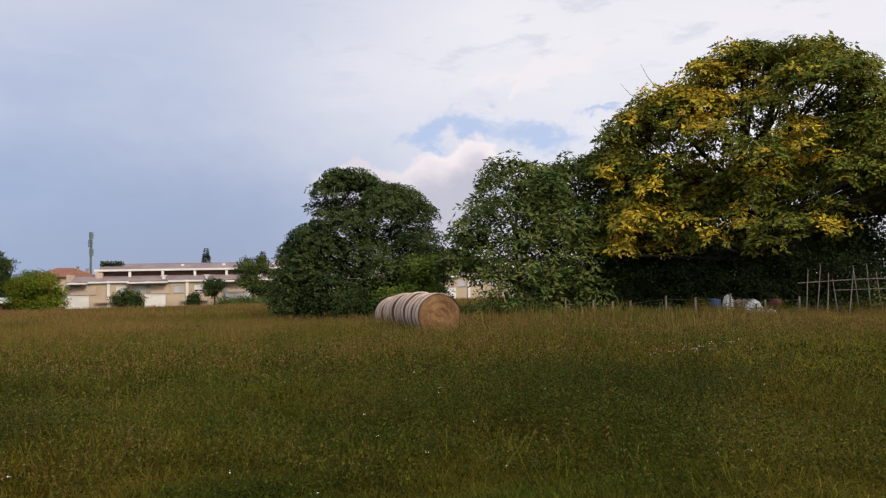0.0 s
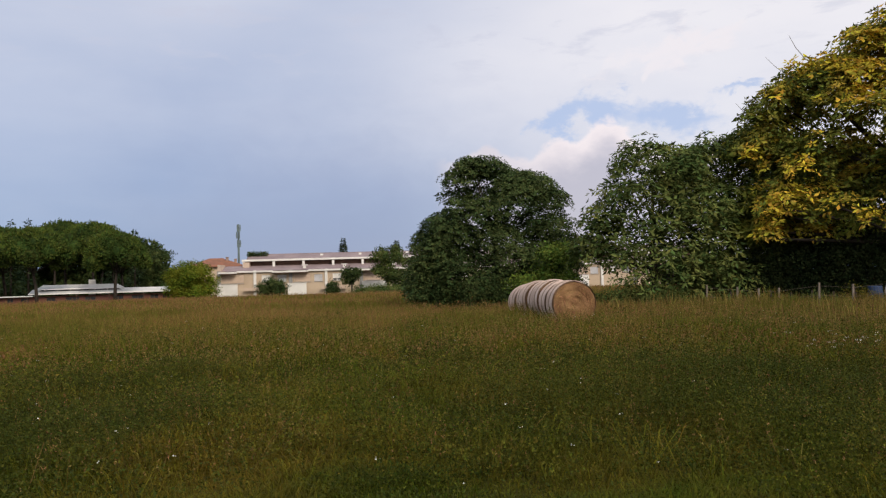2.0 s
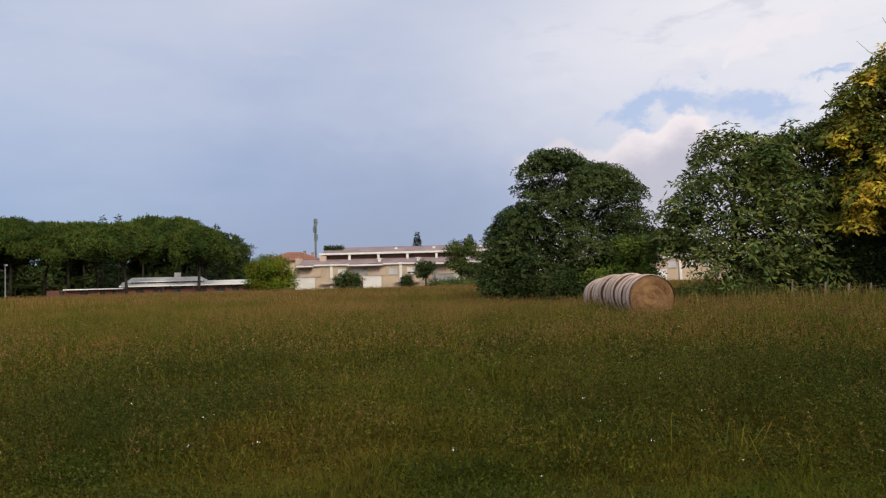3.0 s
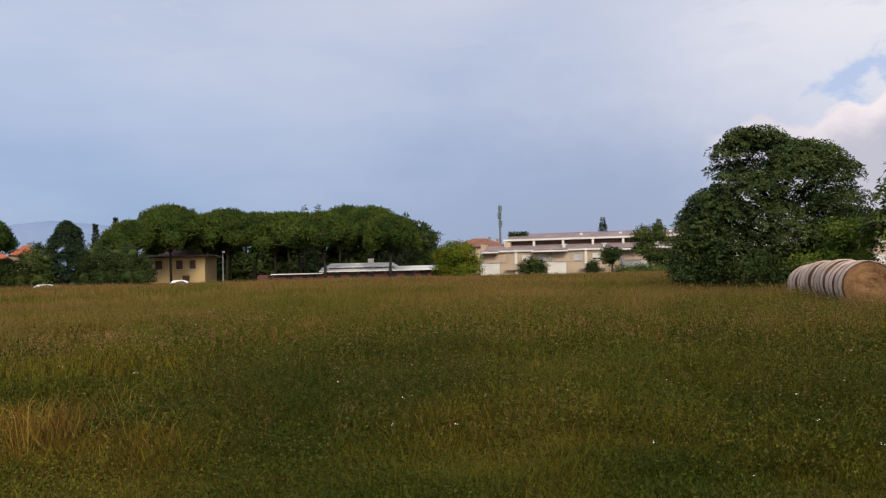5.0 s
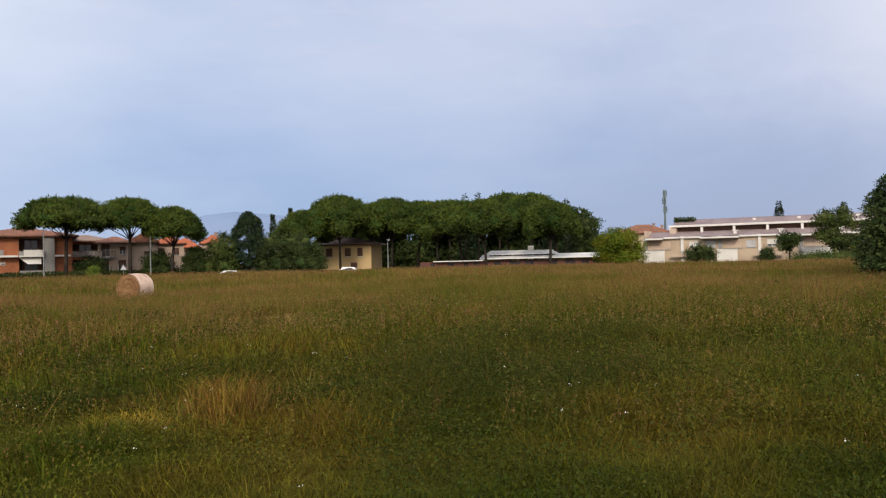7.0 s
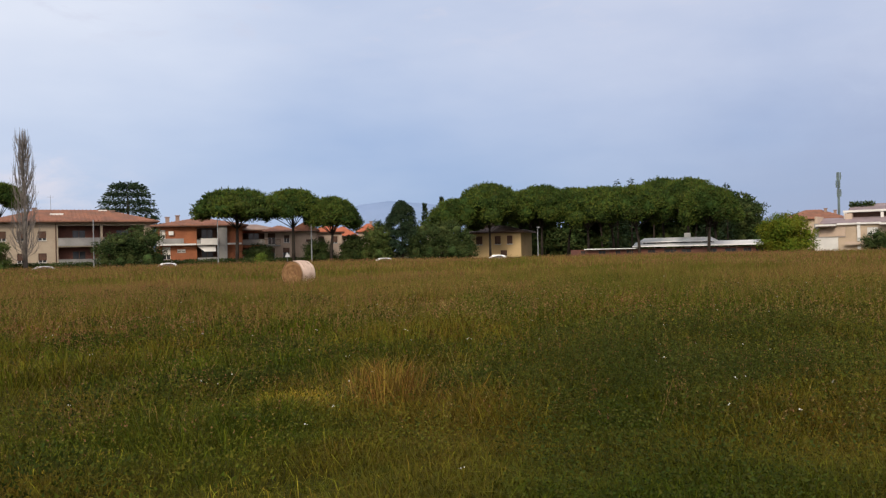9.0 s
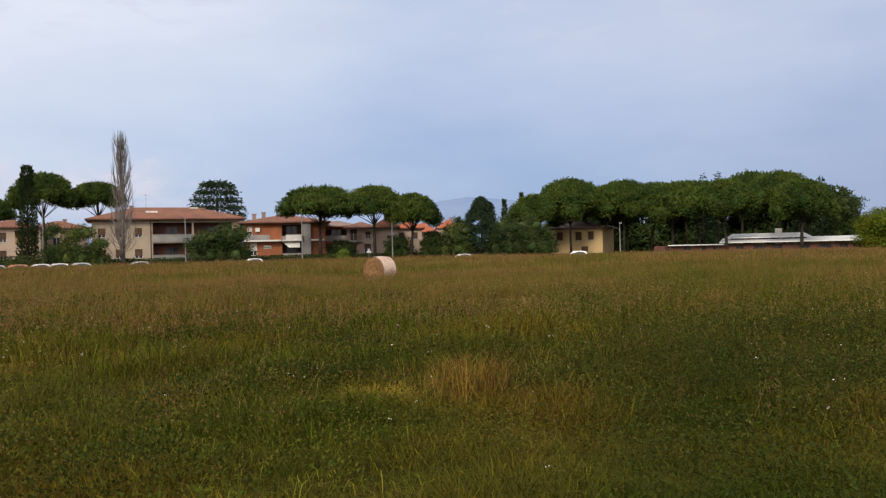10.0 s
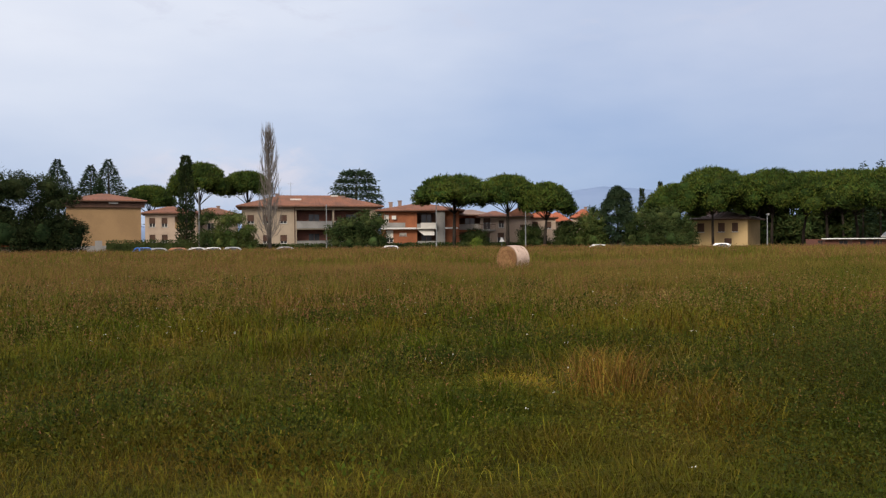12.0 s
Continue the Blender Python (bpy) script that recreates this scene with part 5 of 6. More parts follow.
    part("roof_planting", mesh_of("roof_planting", *leaves(planting, 0.32, np.array([0, -0.3, 0.5]), 0.55, 0.8)), M_LEAF_DARK, root, "dark shrubs on the roof terrace")
    for x in (-14.5, -7.6, 1.0, 5.2, 15.0, 24.0):
        part("roof_vent", Shape().box(x, 1.6, h1 + 0.2, x + 0.5, 2.1, h1 + 0.72).box(x - 0.25, 1.5, h1 + 0.72, x + 0.75, 2.2, h1 + 0.84), M_WHITE, root)
        part("roof_vent", Shape().box(x + 2.6, 6.6, h2 + 0.3, x + 3.1, 7.1, h2 + 0.82), M_WHITE, root)
    part("end_parapet", Shape().box(x0 - 0.3, -0.4, h1 - 0.02, x0 + 0.1, 4, h1 + 1.1), M_BEIGE, root)
    part("stair_block", Shape().box(x0 + 3.4, 3.0, h1 - 0.3, ux + 1.2, 7.0, h1 + 1.5), M_BEIGE, root, "pale rooftop stair block")
    for a, b in ((-28.2, -24.9), (-16.6, -13.5), (-18.9, -17.1), (-4.2, 0.0), (7.6, 11.0), (19.8, 23.0), (31.5, 34.8)):
        z = 1.95 if b - a > 2 else 1.8
        part("garden_wall", Shape().box(a, -3.2, 0, b, -3.0, z).box(a - 0.05, -3.25, z, b + 0.05, -2.95, z + 0.08), M_WHITE, root, "white garden wall panel")
        part("garden_wall", Shape().box(a, -3.0, 0, a + 0.15, -0.3, z), M_WHITE, root)
    for a, b in ((-24.3, -20.6), (-11.2, -7.0)):
        part("balcony", Shape().box(a, -1.0, 0.9, b, -0.3, 1.05).box(a, -1.0, 1.05, b, -0.9, 1.35), M_BEIGE, root)
    part("duct", Shape().tube([(-20, 9, h2 + 0.95), (-10, 9, h2 + 1.0)], [0.12, 0.12], 6), M_STEEL, root)


terrace()


def antenna_mast():
    root = thing("antenna_mast", frame_at(24.64, 190), "tall green-grey telephone mast with panel antennas", "mast")
    part("pole", Shape().tube([(0, 0, 0), (0, 0, 8), (0, 0, 16.6)], [0.30, 0.26, 0.20], 10), M_MAST, root)
    for i, z in enumerate((11.2, 13.2, 14.9)):
        for k in range(3):
            a = 2.1 * k + i
            part("panel_antenna", Shape().box(math.cos(a) * 0.4 - 0.14, math.sin(a) * 0.4 - 0.12, z, math.cos(a) * 0.4 + 0.14, math.sin(a) * 0.4 + 0.12, z + 1.6), M_MAST, root)
            part("bracket", Shape().tube([(0, 0, z + 0.8), (math.cos(a) * 0.7, math.sin(a) * 0.7, z + 0.8)], [0.06, 0.06], 5), M_MAST, root)


antenna_mast()


def house(name, az, d, w, dep, h, mat, roof_mat, roof_h, label, turn=0.0, wins=(), loggias=(), over=0.7, hip=True, along_x=True, chims=(), shutter=None, z=0.0, extra=None):
    root = thing(name, frame_at(az, d, turn, z), label, "house")
    shell(root, w, dep, h, [tuple(o[:4]) for o in wins] + [tuple(o[:4]) for o in loggias], mat)
    for o in wins:
        window(root, *o[:4], shutter=shutter)
    for o in loggias:
        loggia(root, *o)
    if not hip:
        tri = Shape()
        if along_x:
            for x in (-w / 2, w / 2):
                tri.face((x, 0, h), (x, dep, h), (x, dep / 2, h + roof_h * 0.93))
        else:
            for y in (0.0, dep):
                tri.face((-w / 2, y, h), (w / 2, y, h), (0, y, h + roof_h * 0.93))
        part("gable", tri, mat, root)
    roof = pitched_roof(root, w, dep, h, roof_h, over, roof_mat, hip, along_x)
    for c in chims:
        chimney(root, *c)
    if extra:
        extra(root)
    return root


def row_windows(xs, zs, w=1.1, h=1.4):
    return [(x, z, x + w, z + h) for x in xs for z in zs]


# flats with loggias, beside the bare poplar
def flats_extra(root):
    part("skylight", Shape().box(-3.2, 2.6, 7.95, -1.4, 3.6, 8.25), M_WHITE, root)
    part("skylight", Shape().box(3.6, 5.0, 8.75, 4.8, 5.6, 8.95), M_WHITE, root)
    part("aerial", Shape().tube([(-3.0, 6, 8.6), (-3.0, 6, 11.2)], [0.03, 0.02], 4).tube([(-3.5, 6, 10.9), (-2.5, 6, 10.9)], [0.02, 0.02], 4), M_STEEL, root)
    part("downpipe", Shape().tube([(-2.6, -0.08, 0), (-2.6, -0.08, 6.6)], [0.06, 0.06], 6), M_BROWN, root)


house("block_of_flats", 77.4, 126, 21.6, 12, 6.75, M_SAND, M_TILE, 2.0, "beige block of flats with brown loggias and hipped roof", 3.0,
      wins=row_windows((-10.0, -7.6, -4.9), (0.9, 4.1)),
      loggias=tuple((a, z, b, z + 2.8, 1.8, M_DARK_BRICK, M_GREY, 0.95) for a, b in ((-2.3, 3.4), (3.7, 9.5)) for z in (0.35, 3.5)), over=0.9, chims=((5.5, 4.5, 7.7), (-5.2, 7.2, 8.0, 1.2)), shutter=(M_BROWN, 0.7), extra=flats_extra)


def brick_extra(root):
    part("stair_tower", Shape().box(2.75, -0.7, 0, 4.05, 1.6, 5.95), M_GREY, root, "grey concrete stair tower")
    part("balcony", Shape().box(-6.3, -1.1, 3.1, -0.6, -0.004, 3.36), M_WHITE, root, "white balcony edge")
    part("balcony", Shape().box(-6.3, -1.1, 3.364, -2.4, -1.0, 4.15), M_GREY, root, "pale grey balcony parapet")
    part("balcony", Shape().box(4.1, -0.7, 3.1, 6.2, -0.004, 3.36), M_WHITE, root, "white balcony edge")
    part("balcony", Shape().box(-0.5, -1.2, 3.1, 2.7, -0.13, 3.3).box(0.1, -1.2, 3.3, 2.7, -1.1, 4.1), M_WHITE, root, "white balcony edge")
    part("balcony", Shape().box(-6.2, -1.2, 0.05, 2.7, -0.18, 0.25).box(-0.4, -1.2, 0.25, 2.7, -1.1, 1.15).box(-6.2, -1.2, 0.25, -1.0, -1.1, 0.75), M_GREY, root, "grey ground floor parapet")
    part("awning", Shape().face((-0.5, -0.2, 3.05), (2.3, -0.2, 3.05), (2.3, -1.7, 2.1), (0.6, -1.7, 2.1)).face((0.6, -1.7, 2.06), (2.3, -1.7, 2.06), (2.3, -0.2, 3.01), (-0.5, -0.2, 3.01)), M_WHITE, root, "pale sloping awning")
    part("air_conditioner", Shape().box(-4.6, -0.4, 4.7, -3.9, -0.004, 5.3), M_WHITE, root)


house("brick_flats", 69.4, 126, 12.8, 11, 6.0, M_BRICK, M_TILE, 1.3, "orange brick block of flats with white balcony bands", 0.0,
      wins=((-5.9, 4.2, -5.1, 5.5), (-3.4, 2.0, -2.2, 2.5), (-5.6, 0.9, -4.4, 2.9)), loggias=((-0.5, 3.4, 2.6, 5.8, 1.9, M_BROWN, M_GREY, 0.5), (-0.5, 0.4, 2.6, 2.9, 1.9, M_BROWN, M_GREY, 0.5)),
      over=0.9, chims=((-4.9, 4, 6.6, 1.0), (-3.4, 5, 6.9, 1.0)), shutter=(M_WHITE, 0.6), extra=brick_extra)
house("brown_flats", 65.7, 132, 6.4, 10, 5.4, M_BRICK, M_TILE_DULL, 1.0, "dark brick flats with deep eaves behind pines", 0.0, wins=(), loggias=((-2.8, 3.2, 2.8, 5.0, 1.4, M_BROWN, M_GREY, 0.7), (-2.8, 0.4, 2.8, 2.6, 1.4, M_BROWN, M_GREY, 0.7)), over=1.0)


def balcony_house_extra(root):
    part("balcony", Shape().box(-2.6, -1.2, 2.7, 0.2, -0.004, 2.9), M_GREY, root)
    rail = Shape()
    for i in range(15):
        rail.box(-2.6 + i * 0.195, -1.2, 2.9, -2.55 + i * 0.195, -1.15, 3.7)
    rail.box(-2.65, -1.22, 3.7, 0.22, -1.13, 3.77)
    part("railing", rail, M_BROWN, root)


house("balcony_house", 63.9, 126, 4.6, 9, 4.9, M_BEIGE, M_TILE, 1.0, "beige house with balcony and tiled roof behind pines", 0.0, wins=((-1.9, 0.6, -0.7, 2.4), (0.5, 0.6, 1.6, 2.4), (-1.8, 2.95, -0.6, 5.0 - 0.2), (0.7, 3.2, 1.6, 4.4)), over=0.6, shutter=(M_BROWN, 0.4), extra=balcony_house_extra)
house("gabled_house", 62.1, 127, 3.9, 9, 5.0, M_BEIGE, M_TILE, 1.3, "grey-beige gabled house end with one window", 0.0, wins=((0.2, 3.3, 1.4, 3.7),), hip=False, along_x=False, over=0.5, shutter=(M_BROWN, 0.9))
house("tiled_house", 60.4, 130, 4.6, 8, 4.8, M_BEIGE, M_TILE_RED, 1.3, "low beige house with orange tiled roof", 0.0, wins=((-1.6, 3.0, -0.6, 4.2), (0.6, 3.0, 1.6, 4.2)), over=0.5, shutter=(M_BROWN, 0.8))
house("red_roofed_house", 59.3, 140, 4.4, 8, 4.3, M_PEACH, M_TILE_RED, 1.7, "pale orange house with bright red tiled roof", 0.0, wins=((-1.6, 2.7, -0.5, 3.8), (0.5, 2.7, 1.6, 3.8), (-1.6, 0.5, -0.5, 1.8), (0.5, 0.5, 1.6, 1.8)), over=0.5, shutter=(M_WHITE, 0.7))
house("red_roofed_house", 57.4, 165, 4.6, 8, 5.6, M_PEACH, M_TILE_RED, 1.8, "house with bright red roof above shrubs", 0.0, wins=((-1.0, 3.6, 1.0, 5.0),), over=0.5, chims=((0.6, 3.6, 7.0),))
house("yellow_house", 48.0, 134, 9.0, 8, 4.2, M_YELLOW, M_TILE_DULL, 1.2, "yellow plastered house with brown hipped roof", -16.0,
      wins=((-0.2, 2.2, 0.9, 3.7), (2.0, 2.2, 3.0, 3.7), (-3.6, 2.2, -2.4, 3.7), (0.8, 0.2, 2.0, 1.2)), over=0.7, shutter=(M_BROWN, 0.9), chims=((-2.8, 3.5, 5.0, 0.7), (-1.6, 4, 5.3, 0.6)))
house("hut_gable", 52.55, 130, 2.4, 4, 4.2, M_BEIGE, M_TILE, 0.8, "pale gable peeping over shrubs", 0.0, wins=((-0.4, 2.6, 0.4, 3.6),), hip=False, along_x=False, over=0.3)
house("pale_house", 87.1, 143, 8.6, 10, 6.2, M_BEIGE, M_TILE, 1.3, "pale house with tiled roof and dark windows", 0.0, wins=row_windows((-3.6, -1.6), (1.0, 3.9), 1.0, 1.6) + row_windows((1.2,), (1.0,), 1.2, 1.5),
      loggias=((0.6, 3.8, 3.8, 5.8, 1.4, M_OCHRE, M_OCHRE, 0.9),), over=0.6, shutter=(M_BROWN, 0.6))
house("low_tiled_house", 84.3, 150, 9.0, 9, 6.2, M_BEIGE, M_TILE, 1.4, "house with low tiled roof behind shrubs", 0.0, wins=((-1.0, 3.4, 0.2, 4.8),), over=0.6, chims=((1.0, 4, 7.0),))


def tan_extra(root):
    part("eaves_band", Shape().box(-5.3, -0.35, 6.25, 5.3, -0.01, 7.0), M_BROWN, root, "dark brown band under the eaves")
    part("plinth", Shape().box(-4.9, -0.12, 0, 4.9, -0.006, 0.9), M_GREY, root)
    part("soffit_lamp", Shape().box(0.6, -0.5, 6.75, 1.8, -0.36, 6.95), M_WHITE, root)
    part("utility_box", Shape().box(-1.2, -3.2, 0, -0.3, -2.7, 1.6), M_GREY, root)


house("tan_house", 91.4, 118, 9.6, 11, 7.05, M_OCHRE, M_TILE, 1.2, "tan rendered house with blank wall and hipped roof", 0.0, wins=((-4.4, 1.3, -3.9, 2.2),), over=0.8, extra=tan_extra)
house("far_red_house", 26.2, 185, 12, 9, 6.3, M_PEACH, M_TILE, 2.0, "distant house with red tiled roof behind terrace", 0.0, wins=((3.0, 4.2, 4.2, 5.6),), over=0.6, chims=((2.5, 3, 7.6), (4.4, 4, 7.2)))
house("pink_roofed_shed", 97.6, 100, 4.0, 3, 0.85, M_BEIGE, M_TILE_RED, 0.35, "low shed with pinkish red roof", 0.0, wins=(), over=0.3)


def low_school():
    """Low brick school under thin white roofs, among the pines."""
    root = thing("low_school", frame_at(35.75, 120) @ Matrix.Diagonal((0.95, 1.0, 1.0, 1)), "low red-brick school with thin white pitched roofs", "building")

    def slab(x0, x1, y0, y1, z0, z1, inset, thick=0.12):
        s = Shape()
        a, b, c, d = (x0, y0, z0), (x1, y0, z0), (x1 - inset, y1, z1), (x0 + inset, y1, z1)
        low = [(p[0], p[1], p[2] - thick) for p in (a, b, c, d)]
        s.face(a, b, c, d).face(*low[::-1]).face(low[0], low[1], b, a).face(low[1], low[2], c, b).face(low[2], low[3], d, c).face(low[3], low[0], a, d)
        return s
    opens = [(x, 0.25, x + w, 0.86) for x, w in ((-13.4, 0.7), (-10.6, 1.2), (-7.9, 0.8), (-6.2, 1.1), (-2.9, 1.2), (-0.4, 1.9), (2.2, 1.5), (6.0, 1.5), (8.6, 1.9), (11.3, 1.2), (13.1, 1.1))]
    part("wall", wall(-15.0, 14.6, 1.0, opens, 0.3), M_DARK_BRICK, root, "low red-brick wall")
    for x in (-15.0, 14.3):
        part("wall", Shape().box(x, 0.3, 0, x + 0.3, 7.0, 1.0), M_DARK_BRICK, root)
    for o in opens:
        window(root, *o, sill=False, frame_mat=M_BROWN)
    part("roof", Shape().box(-12.8, -0.8, 1.003, -4.6, 6.9, 1.12), M_ROOF_WHITE, root, "thin white roof edge")
    part("roof", slab(-5.2, 14.9, -0.9, 5.6, 1.36, 1.98, 0.3), M_ROOF_WHITE, root, "shallow white pitched roof")
    part("clerestory", Shape().box(-3.6, 2.6, 1.72, 7.2, 6.6, 1.96), M_GLASS, root, "dark strip of high windows")
    part("upper_roof", slab(-4.3, 7.8, 1.9, 6.8, 2.02, 2.62, 0.8), M_ROOF_WHITE, root, "raised white roof slab")
    for x in np.arange(-3.2, 7.2, 1.7):
        part("mullion", Shape().box(x, 2.52, 1.72, x + 0.1, 2.59, 1.93), M_WHITE, root)
    for x in (-12.5, -9.0, -5.4, 1.0, 5.4, 10.2, 14.2):
        part("porch_post", Shape().box(x, -0.75, 0, x + 0.12, -0.63, 1.0 if x < -5 else 1.22), M_BROWN, root)
    part("back_block", Shape().box(2.9, 7.4, 0, 3.9, 9, 3.3), M_WHITE, root)


low_school()


# ---- street furniture and parked cars along the far edge ----
def street_lamp(az, d, height, arm):
    root = thing("street_lamp", stand(az, d, rng.uniform(-15, 15), 0.0), "grey steel street lamp on a tall pole", "street lamp", "street lamps along the road")
    part("pole", Shape().tube([(0, 0, -0.1), (0, 0, 1.0), (0, 0, height)], [0.11, 0.09, 0.06], 8), M_STEEL, root)
    if arm:
        head = part("lamp_head", Shape().box(-0.16, -0.9, height - 0.02, 0.16, 0.1, height + 0.16), M_STEEL, root)
        part("lens", Shape().box(-0.13, -0.85, height - 0.07, 0.13, -0.25, height - 0.024), M_LENS, head)


for a, d, h, arm in ((44.9, 118, 4.5, True), (68.2, 113, 7.0, True), (76.3, 113, 6.6, False), (85.25, 113, 8.7, True), (61.6, 114, 5.6, False)):
    street_lamp(a, d, h, arm)


def car(az, d, paint, label, turn=90.0, length=4.0, tall=1.45):
    root = thing("parked_car", stand(az, d, turn, 0.0), label, "car", "cars parked along the road")
    side = [(-0.5, 0.35), (-0.5, 0.62), (-0.46, 0.85), (-0.36, 0.92), (-0.22, 1.38), (-0.05, 1.45), (0.2, 1.42), (0.38, 0.98), (0.48, 0.9), (0.5, 0.6), (0.5, 0.35)]
    k = tall / 1.45
    s = Shape()
    n = len(side)
    for x, inset in ((-0.84, 0.14), (0.84, 0.14)):
        for py, pz in side:
            narrow = inset * max(0.0, pz - 0.9) / 0.5
            s.v.append((x - math.copysign(narrow, x), py * length, pz * k))
    s.f += [(i, (i + 1) % n, n + (i + 1) % n, n + i) for i in range(n)]
    s.f += [tuple(reversed(range(n))), tuple(range(n, 2 * n))]
    part("body", s, paint, root)
    for x in (-1, 1):
        g = Shape()
        g.face((x * 0.80, -0.24 * length, 0.95 * k), (x * 0.80, 0.33 * length, 0.95 * k), (x * 0.715, 0.2 * length, 1.34 * k), (x * 0.715, -0.19 * length, 1.34 * k))
        part("side_window", g, M_GLASS, root)
        for y in (-0.31, 0.31):
            t = part("wheel", Shape().tube([(x * 0.62, y * length, 0.31), (x * 0.85, y * length, 0.31)], [0.31, 0.31], 14), M_RUBBER, root)
            part("rim", Shape().tube([(x * 0.84, y * length, 0.31), (x * 0.87, y * length, 0.31)], [0.19, 0.17], 10), M_STEEL, t)
    for y0, z0, y1, z1 in ((-0.355, 0.95, -0.232, 1.355), (0.372, 1.01, 0.215, 1.40)):
        o = -0.02 if y0 < 0 else 0.02
        part("windscreen", Shape().face((-0.72, y0 * length + o, z0 * k), (0.72, y0 * length + o, z0 * k), (0.64, y1 * length + o, z1 * k), (-0.64, y1 * length + o, z1 * k)), M_GLASS, root)


car(89.0, 107, M_CAR_BLUE, "bright blue small car parked at the field edge", 20, 3.6, 1.55)
car(86.7, 108, M_CAR_ORANGE, "orange car parked at the field edge")
car(85.4, 109, M_CAR_WHITE, "white car parked at the field edge")
car(84.3, 109, M_CAR_WHITE, "white car parked at the field edge")
car(83.0, 110, M_CAR_SILVER, "silver car parked at the field edge")
car(88.0, 108, M_CAR_SILVER, "silver car parked at the field edge")
car(79.3, 110, M_CAR_SILVER, "silver car parked before flats")
car(71.6, 110, M_CAR_WHITE, "white car parked before flats")
car(47.85, 109, M_CAR_WHITE, "white car parked before a yellow house", 90, 3.8, 1.5)
car(56.3, 109, M_CAR_SILVER, "silver car parked under shrubs")


def hedge(az0, az1, d, height, label):
    root = thing("hedge", frame_at((az0 + az1) / 2, d), label, "hedge")
    half = d * math.tan(radians(abs(az0 - az1) / 2))
    n = int(half * 2 * 300)
    p = np.stack([rng.uniform(-half, half, n), rng.normal(0, 0.35, n), rng.uniform(0.0, height, n)], -1)
    part("foliage", mesh_of("foliage", *leaves(p, 0.24, np.array([0, -0.3, 0.5]), 0.55, 0.8)), M_LEAF_DARK, root)
    part("core", Shape().box(-half, -0.2, -0.1, half, 0.2, height * 0.75), M_LEAF_DARK, root)


hedge(91.3, 85.4, 114, 1.6, "clipped dark green hedge along the road")
hedge(73.0, 66.0, 116, 0.9, "low dark hedge before brick flats")
hedge(82.5, 76.0, 115, 0.9, "low dark hedge before flats")
hedge(66.0, 58.5, 119, 0.8, "low dark hedge under pines")


def road_sign(az, d):
    root = thing("road_sign", stand(az, d, 0, 0.0), "white triangular road sign on a steel post", "road sign")
    part("post", Shape().tube([(0, 0, 0), (0, 0, 1.6)], [0.03, 0.03], 6), M_STEEL, root)
    plate = Shape()
    plate.v = [(-0.4, -0.06, 1.0), (0.4, -0.06, 1.0), (0, -0.06, 1.7), (-0.4, -0.04, 1.0), (0.4, -0.04, 1.0), (0, -0.04, 1.7)]
    plate.f = [(0, 1, 2), (5, 4, 3), (0, 3, 4, 1), (1, 4, 5, 2), (2, 5, 3, 0)]
    part("plate", plate, M_SHUTTER, root)


road_sign(63.35, 113)


# ---- fence, trellis and heaps at the edge of the copse ----
def fence():
    root = thing("fence", Matrix.Identity(4), "old wooden fence posts with sagging wire", "fence")
    tops = []
    for a in (-8.9, -10.9, -12.3, -13.5, -16.0, -18.0, -20.3, -22.6, -24.7):
        p = on_ground(a, 37.6 + 0.005 * (a + 16) ** 2)
        h = rng.uniform(0.8, 1.15)
        lean = rng.uniform(-0.08, 0.08)
        part("post", Shape().tube([(p.x, p.y, p.z - 0.1), (p.x + lean, p.y, p.z + h)], [0.055, 0.045], 7), M_POST, root)
        tops.append((p.x + lean * 0.8, p.y, p.z + h - 0.15))
    for k in (0.0, 0.4):
        part("wire", Shape().tube([(x, y, z - k) for x, y, z in tops], [0.005] * len(tops), 4), M_POST, root)


def trellis():
    m = Matrix.Translation(on_ground(-28.6, 37.5)) @ pose(0, 0, 0, 0, 0, -28.6)
    root = thing("cane_trellis", m, "bean trellis of pale leaning canes", "trellis")
    for i in range(13):
        x = -2.3 + i * 0.42
        lean = rng.uniform(-0.25, 0.25)
        part("cane", Shape().tube([(x, 0.2 * (i % 2), -0.05), (x + lean, 0.1, rng.uniform(1.6, 2.3))], [0.028, 0.02], 5), M_POST, root)
    part("rail", Shape().tube([(-2.6, 0.1, 1.50), (0, 0.1, 1.62), (3.2, 0.1, 1.60)], [0.025, 0.025, 0.025], 5), M_POST, root)
    p = np.stack([rng.uniform(0.2, 3.4, 900), rng.normal(0.1, 0.22, 900), rng.uniform(0.0, 1.35, 900) * rng.uniform(0.5, 1.0, 900)], -1)
    part("bean_vines", mesh_of("bean_vines", *leaves(p, 0.13, np.array([0, -0.4, 0.2]), 0.8, 0.7)), M_LEAF_MID, root, "green climbing bean leaves")
    part("rail", Shape().tube([(-1.2, 0.12, 1.15), (1.0, 0.12, 1.2)], [0.02, 0.02], 5), M_POST, root)


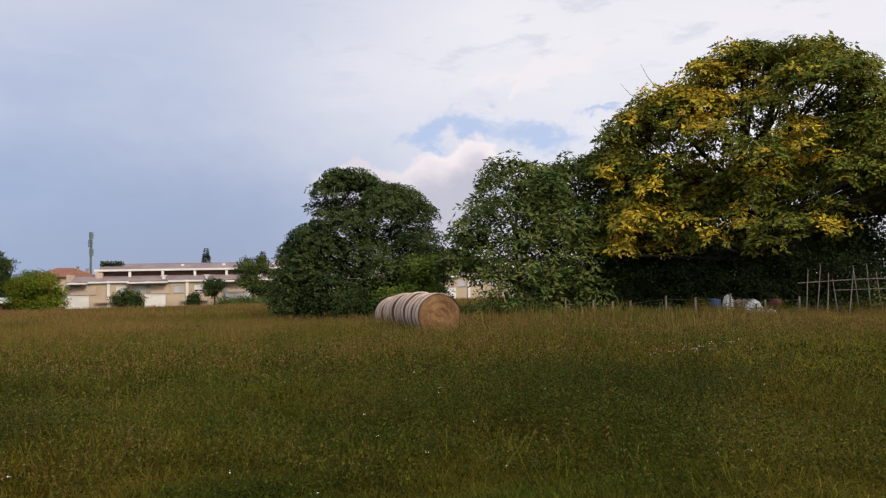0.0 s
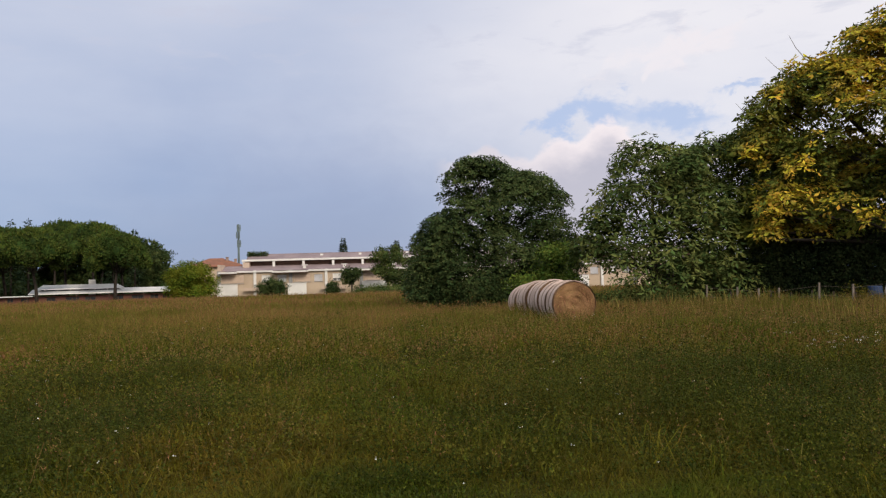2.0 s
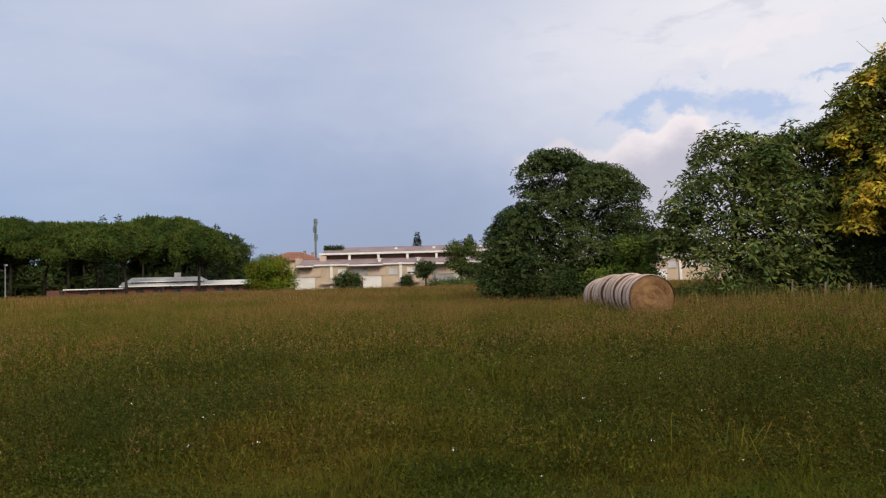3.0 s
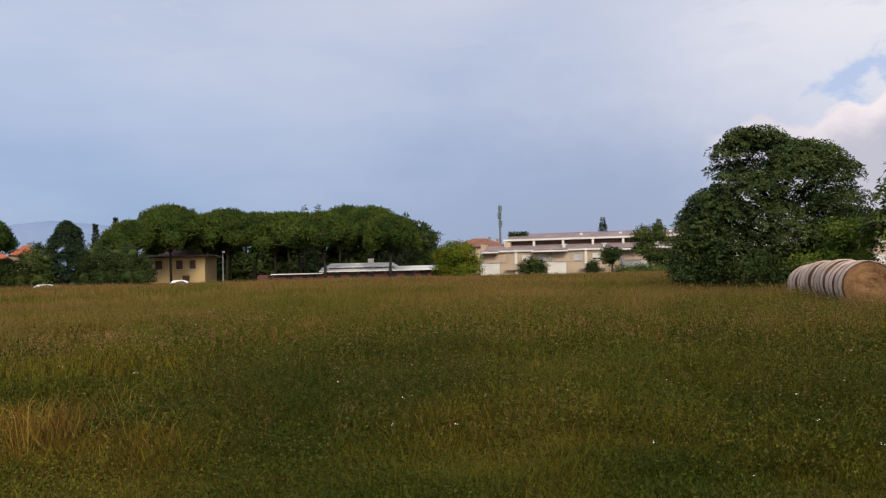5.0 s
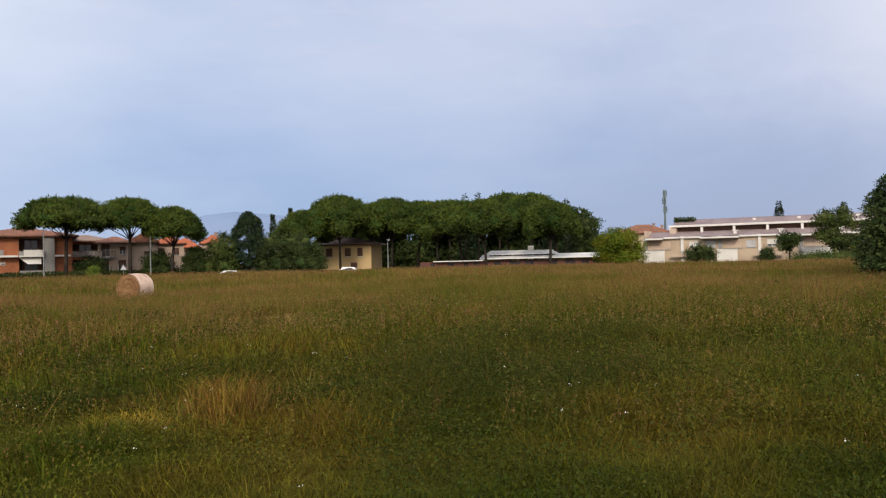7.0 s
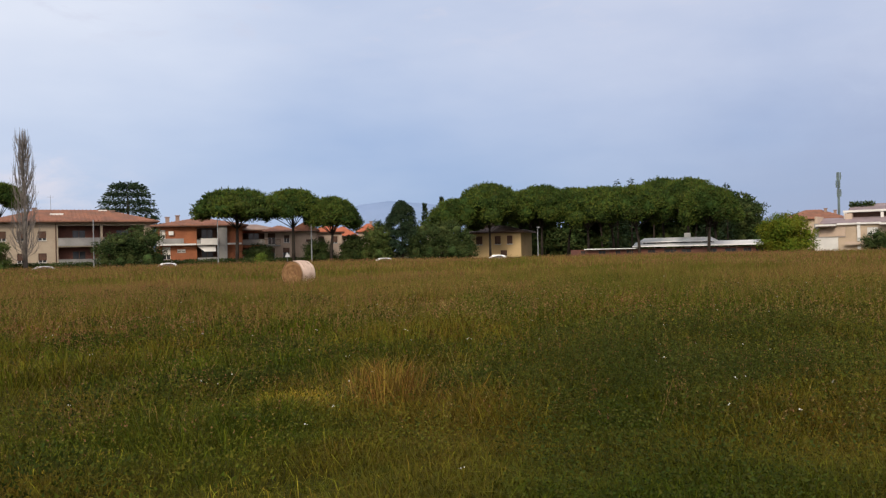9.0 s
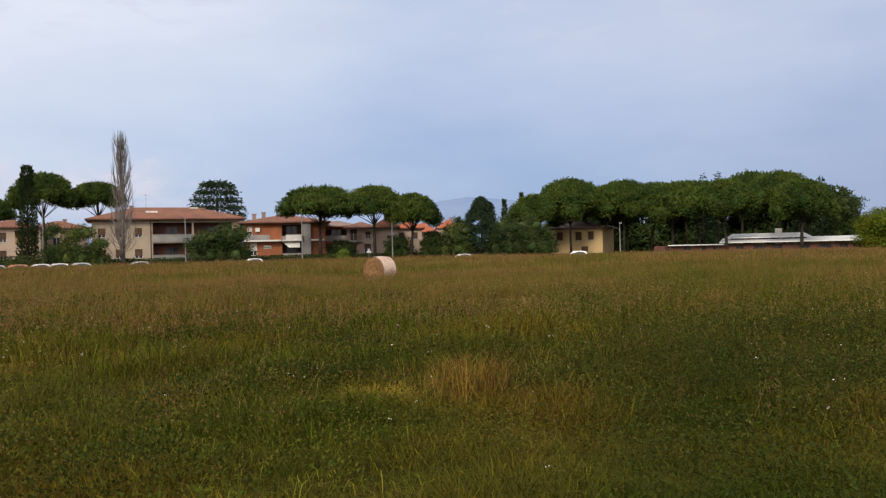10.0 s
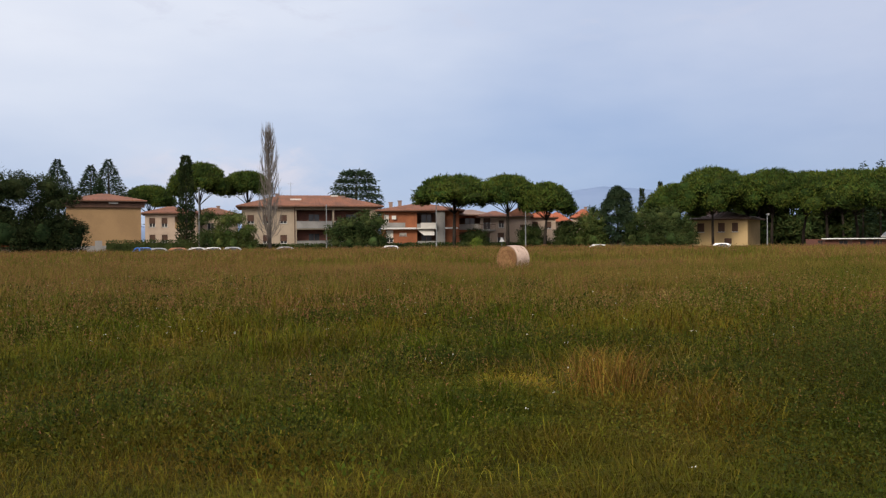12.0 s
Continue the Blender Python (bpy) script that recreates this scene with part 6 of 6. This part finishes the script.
def lumpy(name, az, d, size, mat, label, category):
    """A crumpled, sagging heap that lies on the ground."""
    m = Matrix.Translation(on_ground(az, d)) @ pose(0, 0, 0, 0, 0, az)
    s, n, k = Shape(), 14, 7
    off = rng.uniform(0, 90)
    for i in range(k + 1):
        t = i / k
        for j in range(n):
            a = 2 * math.pi * j / n
            r = (1 - t ** 2.2) ** 0.5 * (0.9 + 0.4 * noise.noise(Vector((math.cos(a) * 1.6 + off, math.sin(a) * 1.6, t * 3))))
            s.v.append((math.cos(a) * r * size[0], math.sin(a) * r * size[1], size[2] * t - 0.03 + 0.12 * size[2] * noise.noise(Vector((off, a * 2, t * 5)))))
    s.f += [(i * n + j, i * n + (j + 1) % n, (i + 1) * n + (j + 1) % n, (i + 1) * n + j) for i in range(k) for j in range(n)]
    ob = part(name, s, mat, None, label)
    ob.matrix_world = m
    tagged(ob, category=category)


def barrel(az, d, mat, label):
    m = Matrix.Translation(on_ground(az, d)) @ pose(0, 0, 0, 0, 0, az)
    root = thing("barrel", m, label, "barrel")
    part("drum", Shape().tube([(0, 0, 0), (0, 0, 0.22), (0, 0, 0.24), (0, 0, 0.48), (0, 0, 0.50), (0, 0, 0.74)], [0.28, 0.29, 0.31, 0.31, 0.29, 0.28], 16), mat, root)
    part("lid", Shape().tube([(0, 0, 0.74), (0, 0, 0.78)], [0.29, 0.27], 16), mat, root)


fence()
trellis()
barrel(-19.3, 38.6, M_BLUE, "dark blue plastic barrel under the trees")
barrel(-23.2, 38.8, M_RED, "dull red barrel under the trees")
lumpy("film_heap", -21.8, 38.6, (0.55, 0.42, 0.85), M_FILM, "crumpled white plastic film heap under the trees", "plastic heap")
lumpy("film_heap", -22.8, 38.2, (0.5, 0.35, 0.42), M_FILM, "low heap of white plastic film", "plastic heap")
lumpy("film_heap", -20.2, 38.8, (0.32, 0.3, 1.0), M_FILM, "upright bundle of pale plastic film", "plastic heap")


def pallet_stack(az, d):
    m = Matrix.Translation(on_ground(az, d)) @ pose(0, 0, 0, 0, 0, az)
    root = thing("pallet_stack", m, "stack of weathered grey pallets", "pallets")
    for i in range(5):
        z = 0.16 * i
        for k in range(3):
            part("bearer", Shape().box(-0.6, -0.4 + k * 0.36, z, 0.6, -0.3 + k * 0.36, z + 0.1), M_POST, root)
        for k in range(5):
            part("slat", Shape().box(-0.6 + k * 0.26, -0.4, z + 0.104, -0.46 + k * 0.26, 0.42, z + 0.15), M_POST, root)


pallet_stack(-20.9, 39.4)


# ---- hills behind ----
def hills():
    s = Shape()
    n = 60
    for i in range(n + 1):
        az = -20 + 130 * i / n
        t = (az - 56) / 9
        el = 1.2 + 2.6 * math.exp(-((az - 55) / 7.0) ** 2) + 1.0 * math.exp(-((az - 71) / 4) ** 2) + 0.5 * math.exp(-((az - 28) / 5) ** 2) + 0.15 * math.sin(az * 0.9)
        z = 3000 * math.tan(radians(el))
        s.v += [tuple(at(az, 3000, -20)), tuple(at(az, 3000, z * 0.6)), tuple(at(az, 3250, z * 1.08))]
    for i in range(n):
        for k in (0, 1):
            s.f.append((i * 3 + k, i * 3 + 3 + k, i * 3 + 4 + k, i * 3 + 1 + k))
    tagged(part("backdrop_hills", s, M_HILL, None, "hills on the horizon, with blue haze painted into their colour", True), category="hills", kind="structure")


hills()
